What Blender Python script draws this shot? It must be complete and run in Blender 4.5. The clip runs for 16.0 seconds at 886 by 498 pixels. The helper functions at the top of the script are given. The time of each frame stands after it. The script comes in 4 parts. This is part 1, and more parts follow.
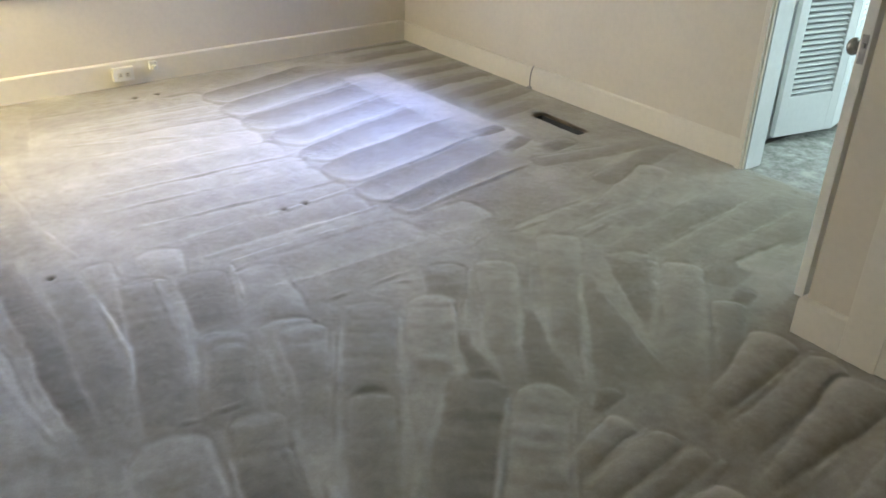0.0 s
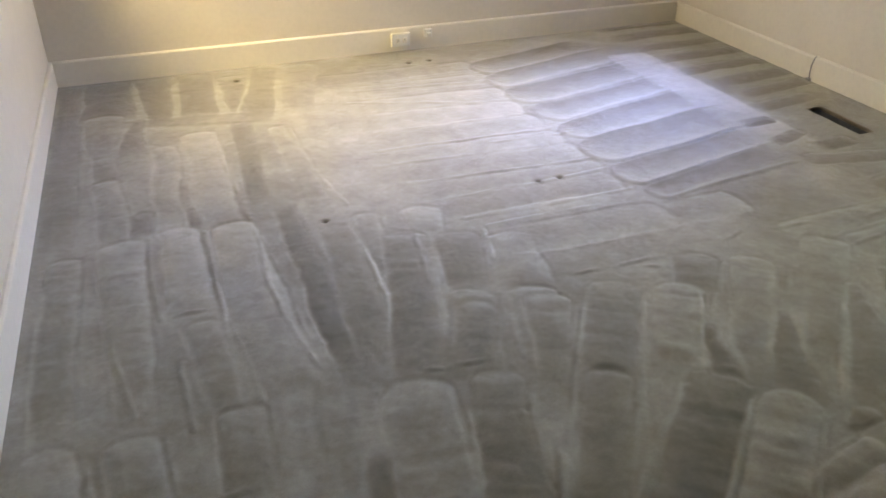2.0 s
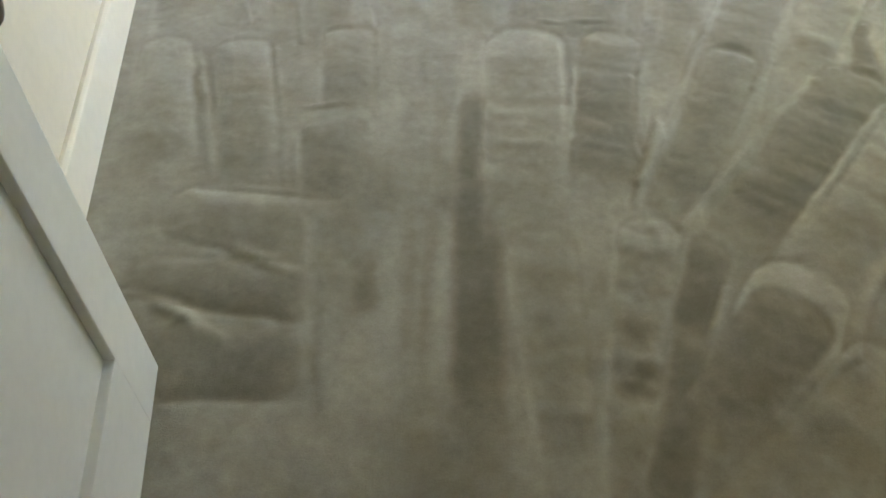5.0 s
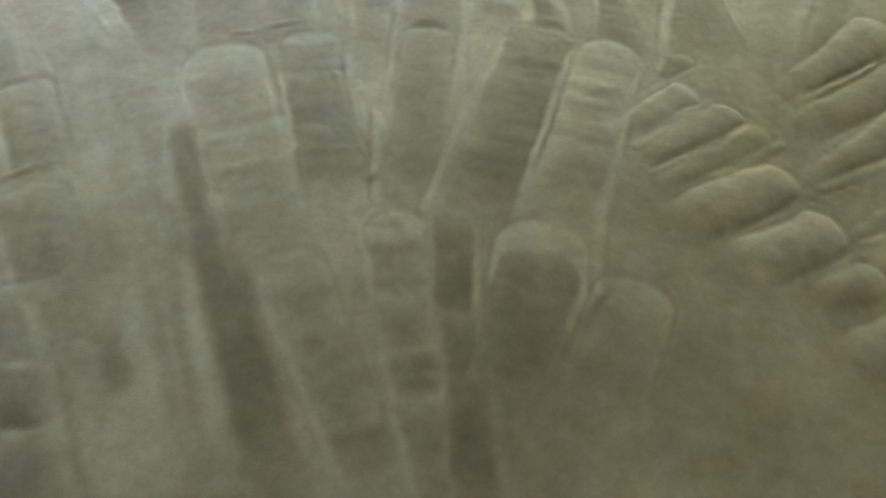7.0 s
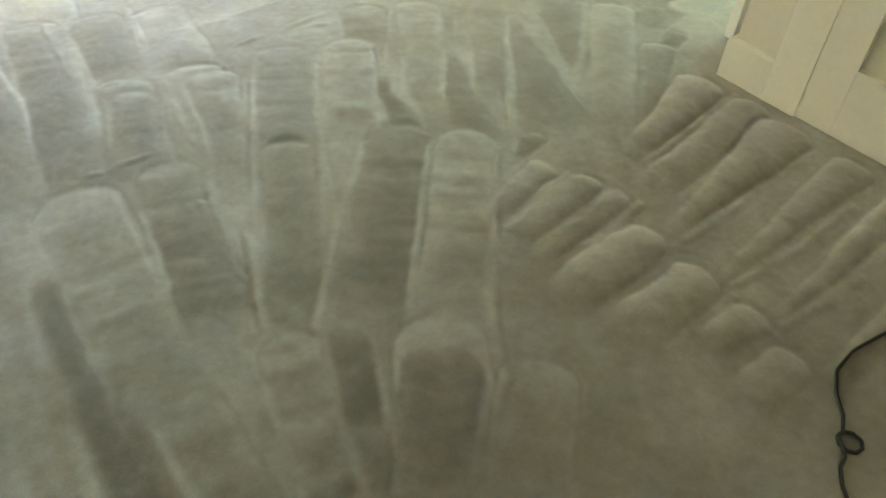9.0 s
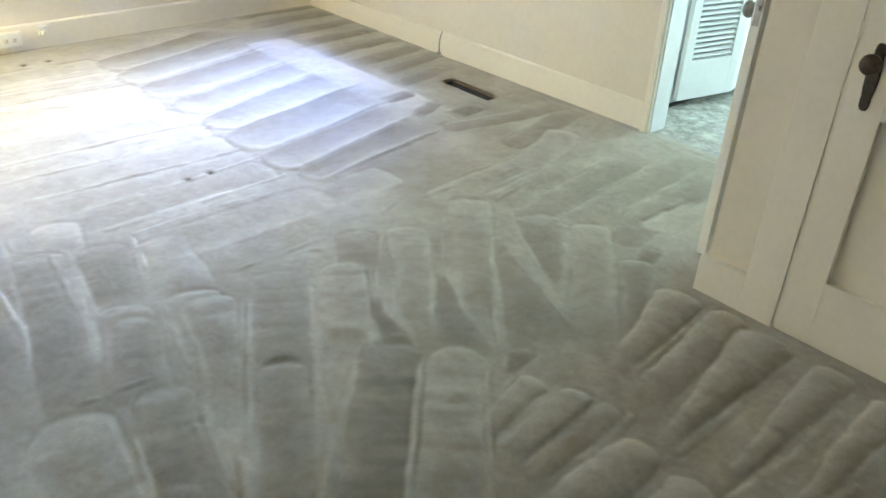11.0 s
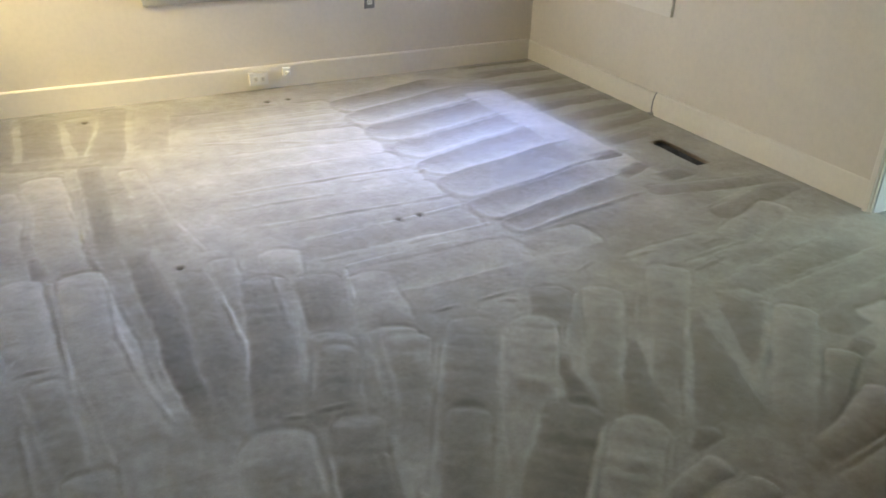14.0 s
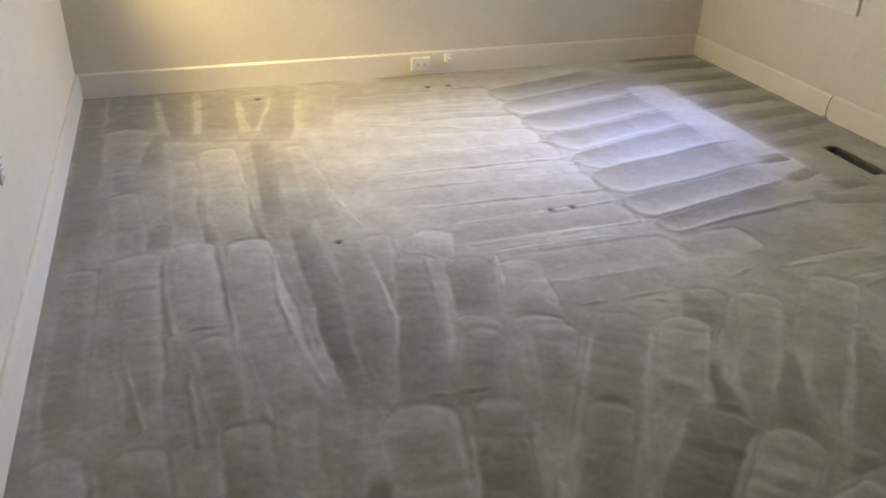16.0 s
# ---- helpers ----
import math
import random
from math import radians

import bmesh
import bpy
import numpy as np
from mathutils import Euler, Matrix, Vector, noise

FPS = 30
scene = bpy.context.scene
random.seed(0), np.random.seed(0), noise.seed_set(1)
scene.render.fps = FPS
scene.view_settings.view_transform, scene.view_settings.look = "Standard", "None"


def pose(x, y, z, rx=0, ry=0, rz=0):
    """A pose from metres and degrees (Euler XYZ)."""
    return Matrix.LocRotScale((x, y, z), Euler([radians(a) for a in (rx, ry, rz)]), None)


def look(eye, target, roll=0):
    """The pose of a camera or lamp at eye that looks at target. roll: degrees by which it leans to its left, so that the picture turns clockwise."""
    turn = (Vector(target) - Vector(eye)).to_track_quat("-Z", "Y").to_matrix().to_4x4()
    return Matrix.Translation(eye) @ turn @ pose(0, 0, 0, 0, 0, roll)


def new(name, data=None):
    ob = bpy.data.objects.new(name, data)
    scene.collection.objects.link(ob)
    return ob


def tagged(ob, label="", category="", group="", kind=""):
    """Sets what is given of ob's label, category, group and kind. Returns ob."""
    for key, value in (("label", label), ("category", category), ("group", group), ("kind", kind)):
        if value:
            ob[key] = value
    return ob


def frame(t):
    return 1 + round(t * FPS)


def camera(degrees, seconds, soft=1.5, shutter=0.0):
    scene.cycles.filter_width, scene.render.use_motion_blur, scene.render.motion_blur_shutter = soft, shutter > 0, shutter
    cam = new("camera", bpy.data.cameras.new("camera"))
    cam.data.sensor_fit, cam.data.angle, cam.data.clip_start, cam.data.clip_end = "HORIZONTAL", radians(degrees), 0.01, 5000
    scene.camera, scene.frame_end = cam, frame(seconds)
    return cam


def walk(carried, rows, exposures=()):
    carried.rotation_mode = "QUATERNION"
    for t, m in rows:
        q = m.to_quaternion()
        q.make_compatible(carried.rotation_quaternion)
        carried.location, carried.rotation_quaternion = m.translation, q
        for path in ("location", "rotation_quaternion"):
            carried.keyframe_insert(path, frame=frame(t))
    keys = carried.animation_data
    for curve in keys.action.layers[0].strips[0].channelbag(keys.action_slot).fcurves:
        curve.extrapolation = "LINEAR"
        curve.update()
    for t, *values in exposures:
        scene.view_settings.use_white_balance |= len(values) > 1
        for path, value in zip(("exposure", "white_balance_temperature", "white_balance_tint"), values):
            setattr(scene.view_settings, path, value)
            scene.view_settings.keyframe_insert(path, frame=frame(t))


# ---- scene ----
cam = camera(56.31, 16.0, soft=1.6)
# seconds, place, then pitch, lean and heading of a hand-held camera in the bedroom's doorway
PATH = [
    (0, 0.0031, 0.0263, 1.5331, 61.509, -1.189, -36.620),
    (0.5, -0.0101, 0.0315, 1.5343, 61.329, -1.071, -33.944),
    (1, -0.0271, 0.0392, 1.5262, 61.288, -0.860, -30.618),
    (1.5, -0.0471, 0.0398, 1.5186, 61.037, -0.496, -26.774),
    (2, -0.0849, 0.0180, 1.5401, 59.890, 0.353, -19.388),
    (2.5, -0.0875, -0.0089, 1.5226, 58.407, 0.672, -10.261),
    (3, -0.0770, -0.0290, 1.4520, 53.121, 2.160, -6.101),
    (3.5, -0.0420, -0.0520, 1.4100, 48.352, 2.093, -3.969),
    (4, -0.0150, -0.0750, 1.3890, 45.528, 2.356, -4.879),
    (4.2, -0.0050, -0.0900, 1.3860, 44.329, 1.887, -4.554),
    (6.3, 0.0550, -0.0518, 1.4457, 35.491, -3.300, -14.390),
    (6.5, 0.0825, -0.0334, 1.4252, 36.532, -2.730, -18.260),
    (7, 0.0763, -0.0295, 1.4134, 39.132, -3.233, -27.412),
    (7.5, 0.0671, -0.0195, 1.4258, 40.784, -3.796, -33.186),
    (8, 0.0577, -0.0047, 1.4280, 41.716, -3.602, -35.606),
    (8.5, 0.0647, 0.0190, 1.4456, 43.779, -3.735, -37.397),
    (9, 0.0626, 0.0390, 1.4510, 45.196, -3.263, -40.833),
    (9.5, 0.0605, 0.0597, 1.4777, 50.140, -3.291, -43.098),
    (10, 0.0541, 0.0695, 1.4931, 53.822, -3.783, -43.731),
    (10.2, 0.0348, 0.0577, 1.4866, 55.385, -3.776, -43.718),
    (12.3, 0.0157, 0.0039, 1.5830, 62.303, -2.511, -39.121),
    (12.5, 0.0055, 0.0002, 1.5889, 62.204, -2.346, -38.273),
    (13, -0.0051, 0.0158, 1.5667, 62.781, -2.011, -35.039),
    (13.5, -0.0180, 0.0057, 1.5704, 62.606, -1.785, -30.979),
    (14, -0.0270, 0.0007, 1.5770, 62.117, -1.791, -27.968),
    (14.5, -0.0393, -0.0042, 1.5751, 61.878, -1.615, -25.638),
    (15, -0.0540, -0.0073, 1.5812, 61.969, -1.510, -23.519),
    (15.5, -0.0678, -0.0125, 1.5862, 61.743, -1.263, -20.631),
    (16, -0.0780, -0.0037, 1.5756, 61.228, -1.104, -17.429),
]
EXPOSURES = [(0.0, -0.73, 6336, 8), (1.5, -0.83, 6583, 9), (2.0, -0.9, 6880, 11), (2.5, -0.95, 7177, 7), (3.0, -1.19, 7474, 1), (3.5, -0.47, 7254, 0), (4.0, -0.08, 7476, -1), (6.5, 0.01, 7482, -6),
             (7.5, 0.07, 7656, -12), (9.0, 0.03, 7410, -8), (10.0, 0.06, 6566, -4), (12.5, -0.77, 6250, 5), (14.0, -0.89, 6400, 7), (15.0, -0.96, 6534, 10), (16.0, -0.96, 7029, 9)]
walk(cam, [(t, pose(*p)) for t, *p in PATH], EXPOSURES)

# ---- light ----
# the bedroom's planes: left wall, right wall, back wall, front wall, ceiling
XL, XR, YB, YF, ZC = -0.668, 3.38, 4.98, -0.06, 2.44

world = bpy.data.worlds.new("sky")
scene.world = world
world.use_nodes = True
wn = world.node_tree
sky = wn.nodes.new("ShaderNodeTexSky")
sky.sky_type, sky.sun_disc = "NISHITA", False
sky.sun_elevation, sky.sun_rotation = radians(48), radians(215)
wn.links.new(sky.outputs["Color"], wn.nodes["Background"].inputs["Color"])
wn.nodes["Background"].inputs["Strength"].default_value = 0.08


def daylight(name, eye, target, wide, high, power, colour, spread=180):
    """Sky light standing in a window's opening."""
    lamp = bpy.data.lights.new(name, "AREA")
    lamp.shape, lamp.size, lamp.size_y = "RECTANGLE", wide, high
    lamp.energy, lamp.color, lamp.spread = power, colour, radians(spread)
    ob = new(name, lamp)
    ob.matrix_world = look(eye, target)
    return ob


# sky light: in each opening, and from the bright sky high outside it
daylight("left_window_daylight", (XL - 0.06, 4.39, 1.60), (2.5, 4.0, 0.3), 0.90, 1.0, 36, (1.0, 0.84, 0.56), 120)
daylight("back_window_daylight", (1.26, YB + 0.06, 1.36), (2.5, 2.4, 0.1), 0.90, 1.15, 34, (0.90, 0.93, 1.0), 120)
daylight("right_window_daylight", (XR + 0.06, 4.065, 1.36), (XL, 3.1, 0.35), 0.8, 1.15, 58, (0.66, 0.74, 1.0), 85)
daylight("left_high_sky", (XL - 0.80, 4.22, 3.3), (0.1, 4.20, 0.0), 2.2, 2.0, 1450, (1.0, 0.80, 0.38))
daylight("back_high_sky", (1.26, YB + 1.1, 2.75), (1.3, 3.2, 0.0), 1.6, 1.6, 62, (0.96, 1.0, 0.97))
daylight("right_high_sky", (XR + 2.5, 4.98, 3.75), (2.1, 3.55, 0.0), 1.9, 1.9, 2000, (0.24, 0.35, 1.0))
# added lamps for the hall's brightness and its spill; their windows are assumed
daylight("hall_end_fill", (5.36, 1.62, 1.52), (3.0, 1.55, 0.5), 0.85, 1.1, 62, (0.72, 0.97, 1.0))
daylight("hall_side_fill", (4.2, -0.17, 1.52), (4.1, 2.0, 0.9), 0.85, 1.1, 40, (0.78, 0.97, 1.0))

# ---- materials ----
def material(name):
    m = bpy.data.materials.new(name)
    m.use_nodes = True
    return m, m.node_tree.nodes, m.node_tree.links, m.node_tree.nodes["Principled BSDF"]


def noise_at(nodes, links, scale, detail=4.0, rough=0.55, stretch=None):
    co = nodes.new("ShaderNodeTexCoord")
    tex = nodes.new("ShaderNodeTexNoise")
    tex.inputs["Scale"].default_value, tex.inputs["Detail"].default_value, tex.inputs["Roughness"].default_value = scale, detail, rough
    if stretch:
        mp = nodes.new("ShaderNodeMapping")
        mp.inputs["Scale"].default_value = stretch
        links.new(co.outputs["Object"], mp.inputs["Vector"])
        links.new(mp.outputs["Vector"], tex.inputs["Vector"])
    else:
        links.new(co.outputs["Object"], tex.inputs["Vector"])
    return tex.outputs["Fac"]


def ramp(nodes, links, fac, stops):
    r = nodes.new("ShaderNodeValToRGB")
    while len(r.color_ramp.elements) < len(stops):
        r.color_ramp.elements.new(0.5)
    for e, (at, c) in zip(r.color_ramp.elements, stops):
        e.position, e.color = at, (*c, 1)
    links.new(fac, r.inputs["Fac"])
    return r.outputs["Color"]


def mixed(nodes, links, kind, fac, a, b):
    n = nodes.new("ShaderNodeMix")
    n.data_type, n.blend_type = "RGBA", kind
    for key, v in (("Factor", fac), ("A", a), ("B", b)):
        sock = [s for s in n.inputs if s.name == key and (s.type == ("VALUE" if key == "Factor" else "RGBA"))][0]
        if isinstance(v, (int, float)):
            sock.default_value = v
        elif isinstance(v, tuple):
            sock.default_value = (*v, 1)
        else:
            links.new(v, sock)
    return [s for s in n.outputs if s.type == "RGBA"][0]


def bumped(nodes, links, bsdf, height, strength, distance):
    b = nodes.new("ShaderNodeBump")
    b.inputs["Strength"].default_value, b.inputs["Distance"].default_value = strength, distance
    links.new(height, b.inputs["Height"])
    links.new(b.outputs["Normal"], bsdf.inputs["Normal"])


def painted(name, colour, rough, blotch=0.06, grain=160.0, bump=0.12):
    """Brushed or rolled paint: faint patches, fine stipple."""
    m, n, l, b = material(name)
    dark = tuple(c * (1 - blotch) for c in colour)
    big = ramp(n, l, noise_at(n, l, 1.7, 3), [(0.3, dark), (0.7, colour)])
    fine = ramp(n, l, noise_at(n, l, 38.0, 4), [(0.35, (0.95, 0.95, 0.95)), (0.6, (1, 1, 1))])
    l.new(mixed(n, l, "MULTIPLY", 0.7, big, fine), b.inputs["Base Color"])
    b.inputs["Roughness"].default_value = rough
    bumped(n, l, b, noise_at(n, l, grain, 3), bump, 0.002)
    return m


wall_paint = painted("wall_paint", (0.70, 0.64, 0.525), 0.6, 0.07, 220.0, 0.18)
trim_paint = painted("trim_paint", (0.78, 0.73, 0.62), 0.35, 0.05, 90.0, 0.06)
door_paint = painted("door_paint", (0.75, 0.75, 0.69), 0.38, 0.05, 90.0, 0.08)
white_paint = painted("white_paint", (0.80, 0.82, 0.82), 0.4, 0.04, 90.0, 0.05)
# the ceiling is never in view: greyed so that it bounces less light
dim_ceiling_paint = painted("dim_ceiling_paint", (0.42, 0.40, 0.36), 0.8, 0.04, 120.0, 0.3)


def plain(name, colour, rough, metal=0.0, worn=0.25, scale=60.0):
    m, n, l, b = material(name)
    c = ramp(n, l, noise_at(n, l, scale, 5), [(0.3, tuple(v * (1 - worn) for v in colour)), (0.7, colour)])
    l.new(c, b.inputs["Base Color"])
    b.inputs["Roughness"].default_value, b.inputs["Metallic"].default_value = rough, metal
    return m


ivory_plastic = plain("ivory_plastic", (0.74, 0.71, 0.62), 0.35, 0, 0.06)
pale_steel = plain("pale_steel", (0.50, 0.49, 0.45), 0.45, 0.4, 0.2)
white_plastic = plain("white_plastic", (0.78, 0.77, 0.72), 0.3, 0, 0.04)
dark_slot = plain("dark_slot", (0.015, 0.014, 0.013), 0.6)
aged_bronze = plain("aged_bronze", (0.085, 0.065, 0.048), 0.42, 0.75, 0.55, 90.0)
worn_steel = plain("worn_steel", (0.42, 0.41, 0.39), 0.38, 0.9, 0.35, 70.0)
steel_plate = plain("steel_plate", (0.30, 0.29, 0.28), 0.45, 0.6, 0.2)
brass = plain("brass", (0.45, 0.33, 0.14), 0.4, 0.9, 0.3)
black_rubber = plain("black_rubber", (0.012, 0.013, 0.012), 0.45, 0, 0.3)
duct_metal = plain("duct_metal", (0.10, 0.10, 0.10), 0.5, 0.6, 0.5, 20.0)
shadow_gap = plain("shadow_gap", (0.03, 0.03, 0.03), 0.9)

glass, gn, gl, gb = material("glass")
gb.inputs["Transmission Weight"].default_value, gb.inputs["Roughness"].default_value, gb.inputs["IOR"].default_value = 1.0, 0.02, 1.45

# carpet: cut pile; the lay of each stroke, with its light and shade, is put into the colour
carpet_mat, cn, cl, cb = material("carpet_pile")
lay_shade = cn.new("ShaderNodeAttribute")
lay_shade.attribute_name = "lay_shade"
tone = ramp(cn, cl, lay_shade.outputs["Fac"], [(0.0, (0.122, 0.110, 0.080)), (0.5, (0.310, 0.292, 0.240)), (1.0, (0.570, 0.560, 0.505))])
patch = ramp(cn, cl, noise_at(cn, cl, 9.0, 5, 0.65), [(0.3, (0.84, 0.83, 0.80)), (0.7, (1.05, 1.05, 1.05))])
tuft = ramp(cn, cl, noise_at(cn, cl, 230.0, 4, 0.7), [(0.3, (0.92, 0.915, 0.90)), (0.68, (1.03, 1.03, 1.03))])
comb = ramp(cn, cl, noise_at(cn, cl, 42.0, 5, 0.7), [(0.32, (0.90, 0.895, 0.88)), (0.66, (1.04, 1.04, 1.04))])
c1 = mixed(cn, cl, "MULTIPLY", 1.0, tone, patch)
c2 = mixed(cn, cl, "MULTIPLY", 1.0, c1, tuft)
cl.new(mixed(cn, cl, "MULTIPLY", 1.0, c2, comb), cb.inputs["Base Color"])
cb.inputs["Roughness"].default_value = 0.95
cb.inputs["Specular IOR Level"].default_value = 0.15
cb.inputs["Sheen Weight"].default_value, cb.inputs["Sheen Roughness"].default_value = 0.45, 0.4
bumped(cn, cl, cb, noise_at(cn, cl, 320.0, 3, 0.7), 0.40, 0.004)

# hall floor: pale marbled vinyl, glossy
vinyl, vn, vl, vb = material("marbled_vinyl")
veins = ramp(vn, vl, noise_at(vn, vl, 14.0, 7, 0.7), [(0.34, (0.17, 0.17, 0.15)), (0.50, (0.36, 0.35, 0.32)), (0.66, (0.56, 0.55, 0.50))])
vl.new(veins, vb.inputs["Base Color"])
vb.inputs["Roughness"].default_value = 0.22
bumped(vn, vl, vb, noise_at(vn, vl, 30.0, 4), 0.25, 0.003)


# ---- builders ----
def finish(name, bm, mat, parent=None, label="", smooth=False):
    me = bpy.data.meshes.new(name)
    bmesh.ops.recalc_face_normals(bm, faces=bm.faces)
    bm.to_mesh(me)
    bm.free()
    if smooth:
        me.polygons.foreach_set("use_smooth", [True] * len(me.polygons))
    me.materials.append(mat)
    ob = new(name, me)
    if parent:
        ob.parent = parent
    if label:
        tagged(ob, label)
    return ob


def part(name, bm, mat, parent, label="", smooth=False):
    return finish(name, bm, mat, parent, label, smooth)


def box(bm, x0, x1, y0, y1, z0, z1, bevel=0.0):
    verts = bmesh.ops.create_cube(bm, size=1.0)["verts"]
    for v in verts:
        v.co = Vector((x0 + (v.co.x + 0.5) * (x1 - x0), y0 + (v.co.y + 0.5) * (y1 - y0), z0 + (v.co.z + 0.5) * (z1 - z0)))
    if bevel:
        edges = list({e for v in verts for e in v.link_edges})
        bmesh.ops.bevel(bm, geom=edges, offset=bevel, segments=2, affect="EDGES", profile=0.6)
    return bm


def boxes(*sizes, bevel=0.0):
    bm = bmesh.new()
    for s in sizes:
        box(bm, *s, bevel=bevel)
    return bm


def lathe(profile, seg=28):
    """Solid turned round z from (radius, height) pairs."""
    bm = bmesh.new()
    rings = []
    for r, z in profile:
        if r < 1e-5:
            rings.append([bm.verts.new((0, 0, z))])
        else:
            rings.append([bm.verts.new((r * math.cos(2 * math.pi * i / seg), r * math.sin(2 * math.pi * i / seg), z)) for i in range(seg)])
    for a, b in zip(rings, rings[1:]):
        for i in range(seg):
            j = (i + 1) % seg
            if len(a) == 1 and len(b) > 1:
                bm.faces.new((a[0], b[i], b[j]))
            elif len(b) == 1 and len(a) > 1:
                bm.faces.new((a[i], a[j], b[0]))
            elif len(a) > 1:
                bm.faces.new((a[i], a[j], b[j], b[i]))
    return bm


def turned(bm, m):
    bmesh.ops.transform(bm, matrix=m, verts=bm.verts)
    return bm


def empty(name, m=None):
    ob = new(name)
    ob.empty_display_size = 0.1
    if m is not None:
        ob.matrix_world = m
    return ob


def structure(name, bm, mat, label, category):
    return tagged(finish(name, bm, mat), label, category, kind="structure")


# ---- structure ----
T = 0.12
# left wall with a window high in it
LW = (3.92, 4.86, 1.05, 2.15)
structure("wall_left", boxes((XL - T, XL, -1.6, LW[0], 0, ZC), (XL - T, XL, LW[1], YB + T, 0, ZC),
                             (XL - T, XL, LW[0], LW[1], 0, LW[2]), (XL - T, XL, LW[0], LW[1], LW[3], ZC)),
          wall_paint, "cream painted plaster wall with a window", "wall")
# back wall
BW = (0.79, 1.73, 0.74, 1.95)
structure("wall_back", boxes((XL, BW[0], YB, YB + T, 0, ZC), (BW[1], XR, YB, YB + T, 0, ZC),
                             (BW[0], BW[1], YB, YB + T, 0, BW[2]), (BW[0], BW[1], YB, YB + T, BW[3], ZC)),
          wall_paint, "cream painted plaster wall above the carpet", "wall")
# right wall with the doorway to the hall and a window
DO = (1.235, 2.108, 2.04)
RW = (3.63, 4.50, 0.74, 1.95)
structure("wall_right", boxes((XR, XR + T, 1.015, DO[0], 0, ZC), (XR, XR + T, DO[0], DO[1], DO[2], ZC),
                              (XR, XR + T, DO[1], RW[0], 0, ZC), (XR, XR + T, RW[1], YB + T, 0, ZC),
                              (XR, XR + T, RW[0], RW[1], 0, RW[2]), (XR, XR + T, RW[0], RW[1], RW[3], ZC)),
          wall_paint, "cream painted wall with a doorway to the hall", "wall")
# closet block that narrows the room near the door
XC = 2.335
CD = (0.115, 0.868)
structure("wall_closet", boxes((XC, XC + T, CD[1] + 0.012, 1.135, 0, ZC), (XC, XC + T, YF, CD[0] - 0.012, 0, ZC),
                               (XC, XC + T, CD[0] - 0.012, CD[1] + 0.012, 2.03, ZC), (XC + T, XR, 1.135 - T, 1.135, 0, ZC)),
          wall_paint, "cream painted closet wall with a rounded corner", "wall")
# front wall with the doorway in which the camera stands
FD = (-0.485, 0.42)
structure("wall_front", boxes((XL, FD[0], YF - T, YF, 0, ZC), (FD[1], XR + T, YF - T, YF, 0, ZC), (FD[0], FD[1], YF - T, YF, 2.04, ZC)),
          wall_paint, "cream painted wall with the entrance doorway", "wall")
structure("wall_passage", boxes((XL, 1.4, -1.6 - T, -1.6, 0, ZC), (1.4, 1.4 + T, -1.6, YF - T, 0, ZC)),
          wall_paint, "cream painted wall of the passage outside", "wall")
structure("ceiling", boxes((XL - T, XR + T, -1.72, YB + T, ZC, ZC + 0.1), (XR + T, 5.42, -0.22, 3.15, ZC, ZC + 0.1)), dim_ceiling_paint, "unseen flat ceiling, greyed to cut bounced light", "ceiling")
# hall beyond the right wall
YH = 2.30
# the openings in the unseen end and side walls are added for the hall lamps
structure("wall_hall", boxes((XR + T, 3.72, YH, YH + T, 0, ZC), (3.72, 4.62, YH, YH + T, 2.02, ZC), (4.62, 5.3, YH, YH + T, 0, ZC),
                             (5.3, 5.3 + T, -0.1, 1.15, 0, ZC), (5.3, 5.3 + T, 2.1, YH + 0.85, 0, ZC), (5.3, 5.3 + T, 1.15, 2.1, 0, 0.9), (5.3, 5.3 + T, 1.15, 2.1, 2.1, ZC), (3.6, 3.68, YH + T, YH + 0.75, 0, ZC), (4.68, 4.76, YH + T, YH + 0.75, 0, ZC), (XR + T, 3.75, -0.1 - T, -0.1, 0, ZC), (4.65, 5.3 + T, -0.1 - T, -0.1, 0, ZC),
                             (3.75, 4.65, -0.1 - T, -0.1, 0, 0.95), (3.75, 4.65, -0.1 - T, -0.1, 2.1, ZC),
                             (XR + T, 5.3, YH + 0.75, YH + 0.85, 0, ZC)),
          white_paint, "white painted hall walls round a closet", "wall")
structure("floor_hall", boxes((XR + 0.02, 5.3, -0.1, YH - 0.05, -0.06, -0.004)), vinyl, "pale marbled glossy vinyl hall floor", "floor")
# near-black colour stands in for the shade under the louvre door
structure("floor_hall_closet", boxes((XR + T, 5.3, YH - 0.05, YH + 0.75, -0.06, -0.006)), plain("closet_shade", (0.035, 0.030, 0.026), 0.8), "hall closet floor, coloured near black for shade", "floor")
structure("floor_closet", boxes((XC, XR, YF, 1.135 - T, -0.06, -0.004)), vinyl, "pale closet floor behind the closed door", "floor")


def board(name, along, a, b, face, out, height, thick, mat, label, category="baseboard", sunk=1.0):
    """A baseboard along x or y from a to b on the wall plane face, growing by out (+1 or -1), with an eased top edge and an inset lip; sunk: how far its first end stands out."""
    bm = bmesh.new()
    prof = [(0, 0), (thick, 0), (thick, height - 0.009), (thick - 0.002, height - 0.0055), (thick - 0.009, height - 0.0008), (thick - 0.011, height), (0, height)]
    ends = []
    for s, stand in ((a, sunk), (b, 1.0)):
        ends.append([bm.verts.new((s, face + out * d * stand, z) if along == "x" else (face + out * d * stand, s, z)) for d, z in prof])
    k = len(prof)
    for i in range(k):
        j = (i + 1) % k
        bm.faces.new((ends[0][i], ends[0][j], ends[1][j], ends[1][i]))
    bm.faces.new(ends[0])
    bm.faces.new(ends[1][::-1])
    return structure(name, bm, mat, label, category)


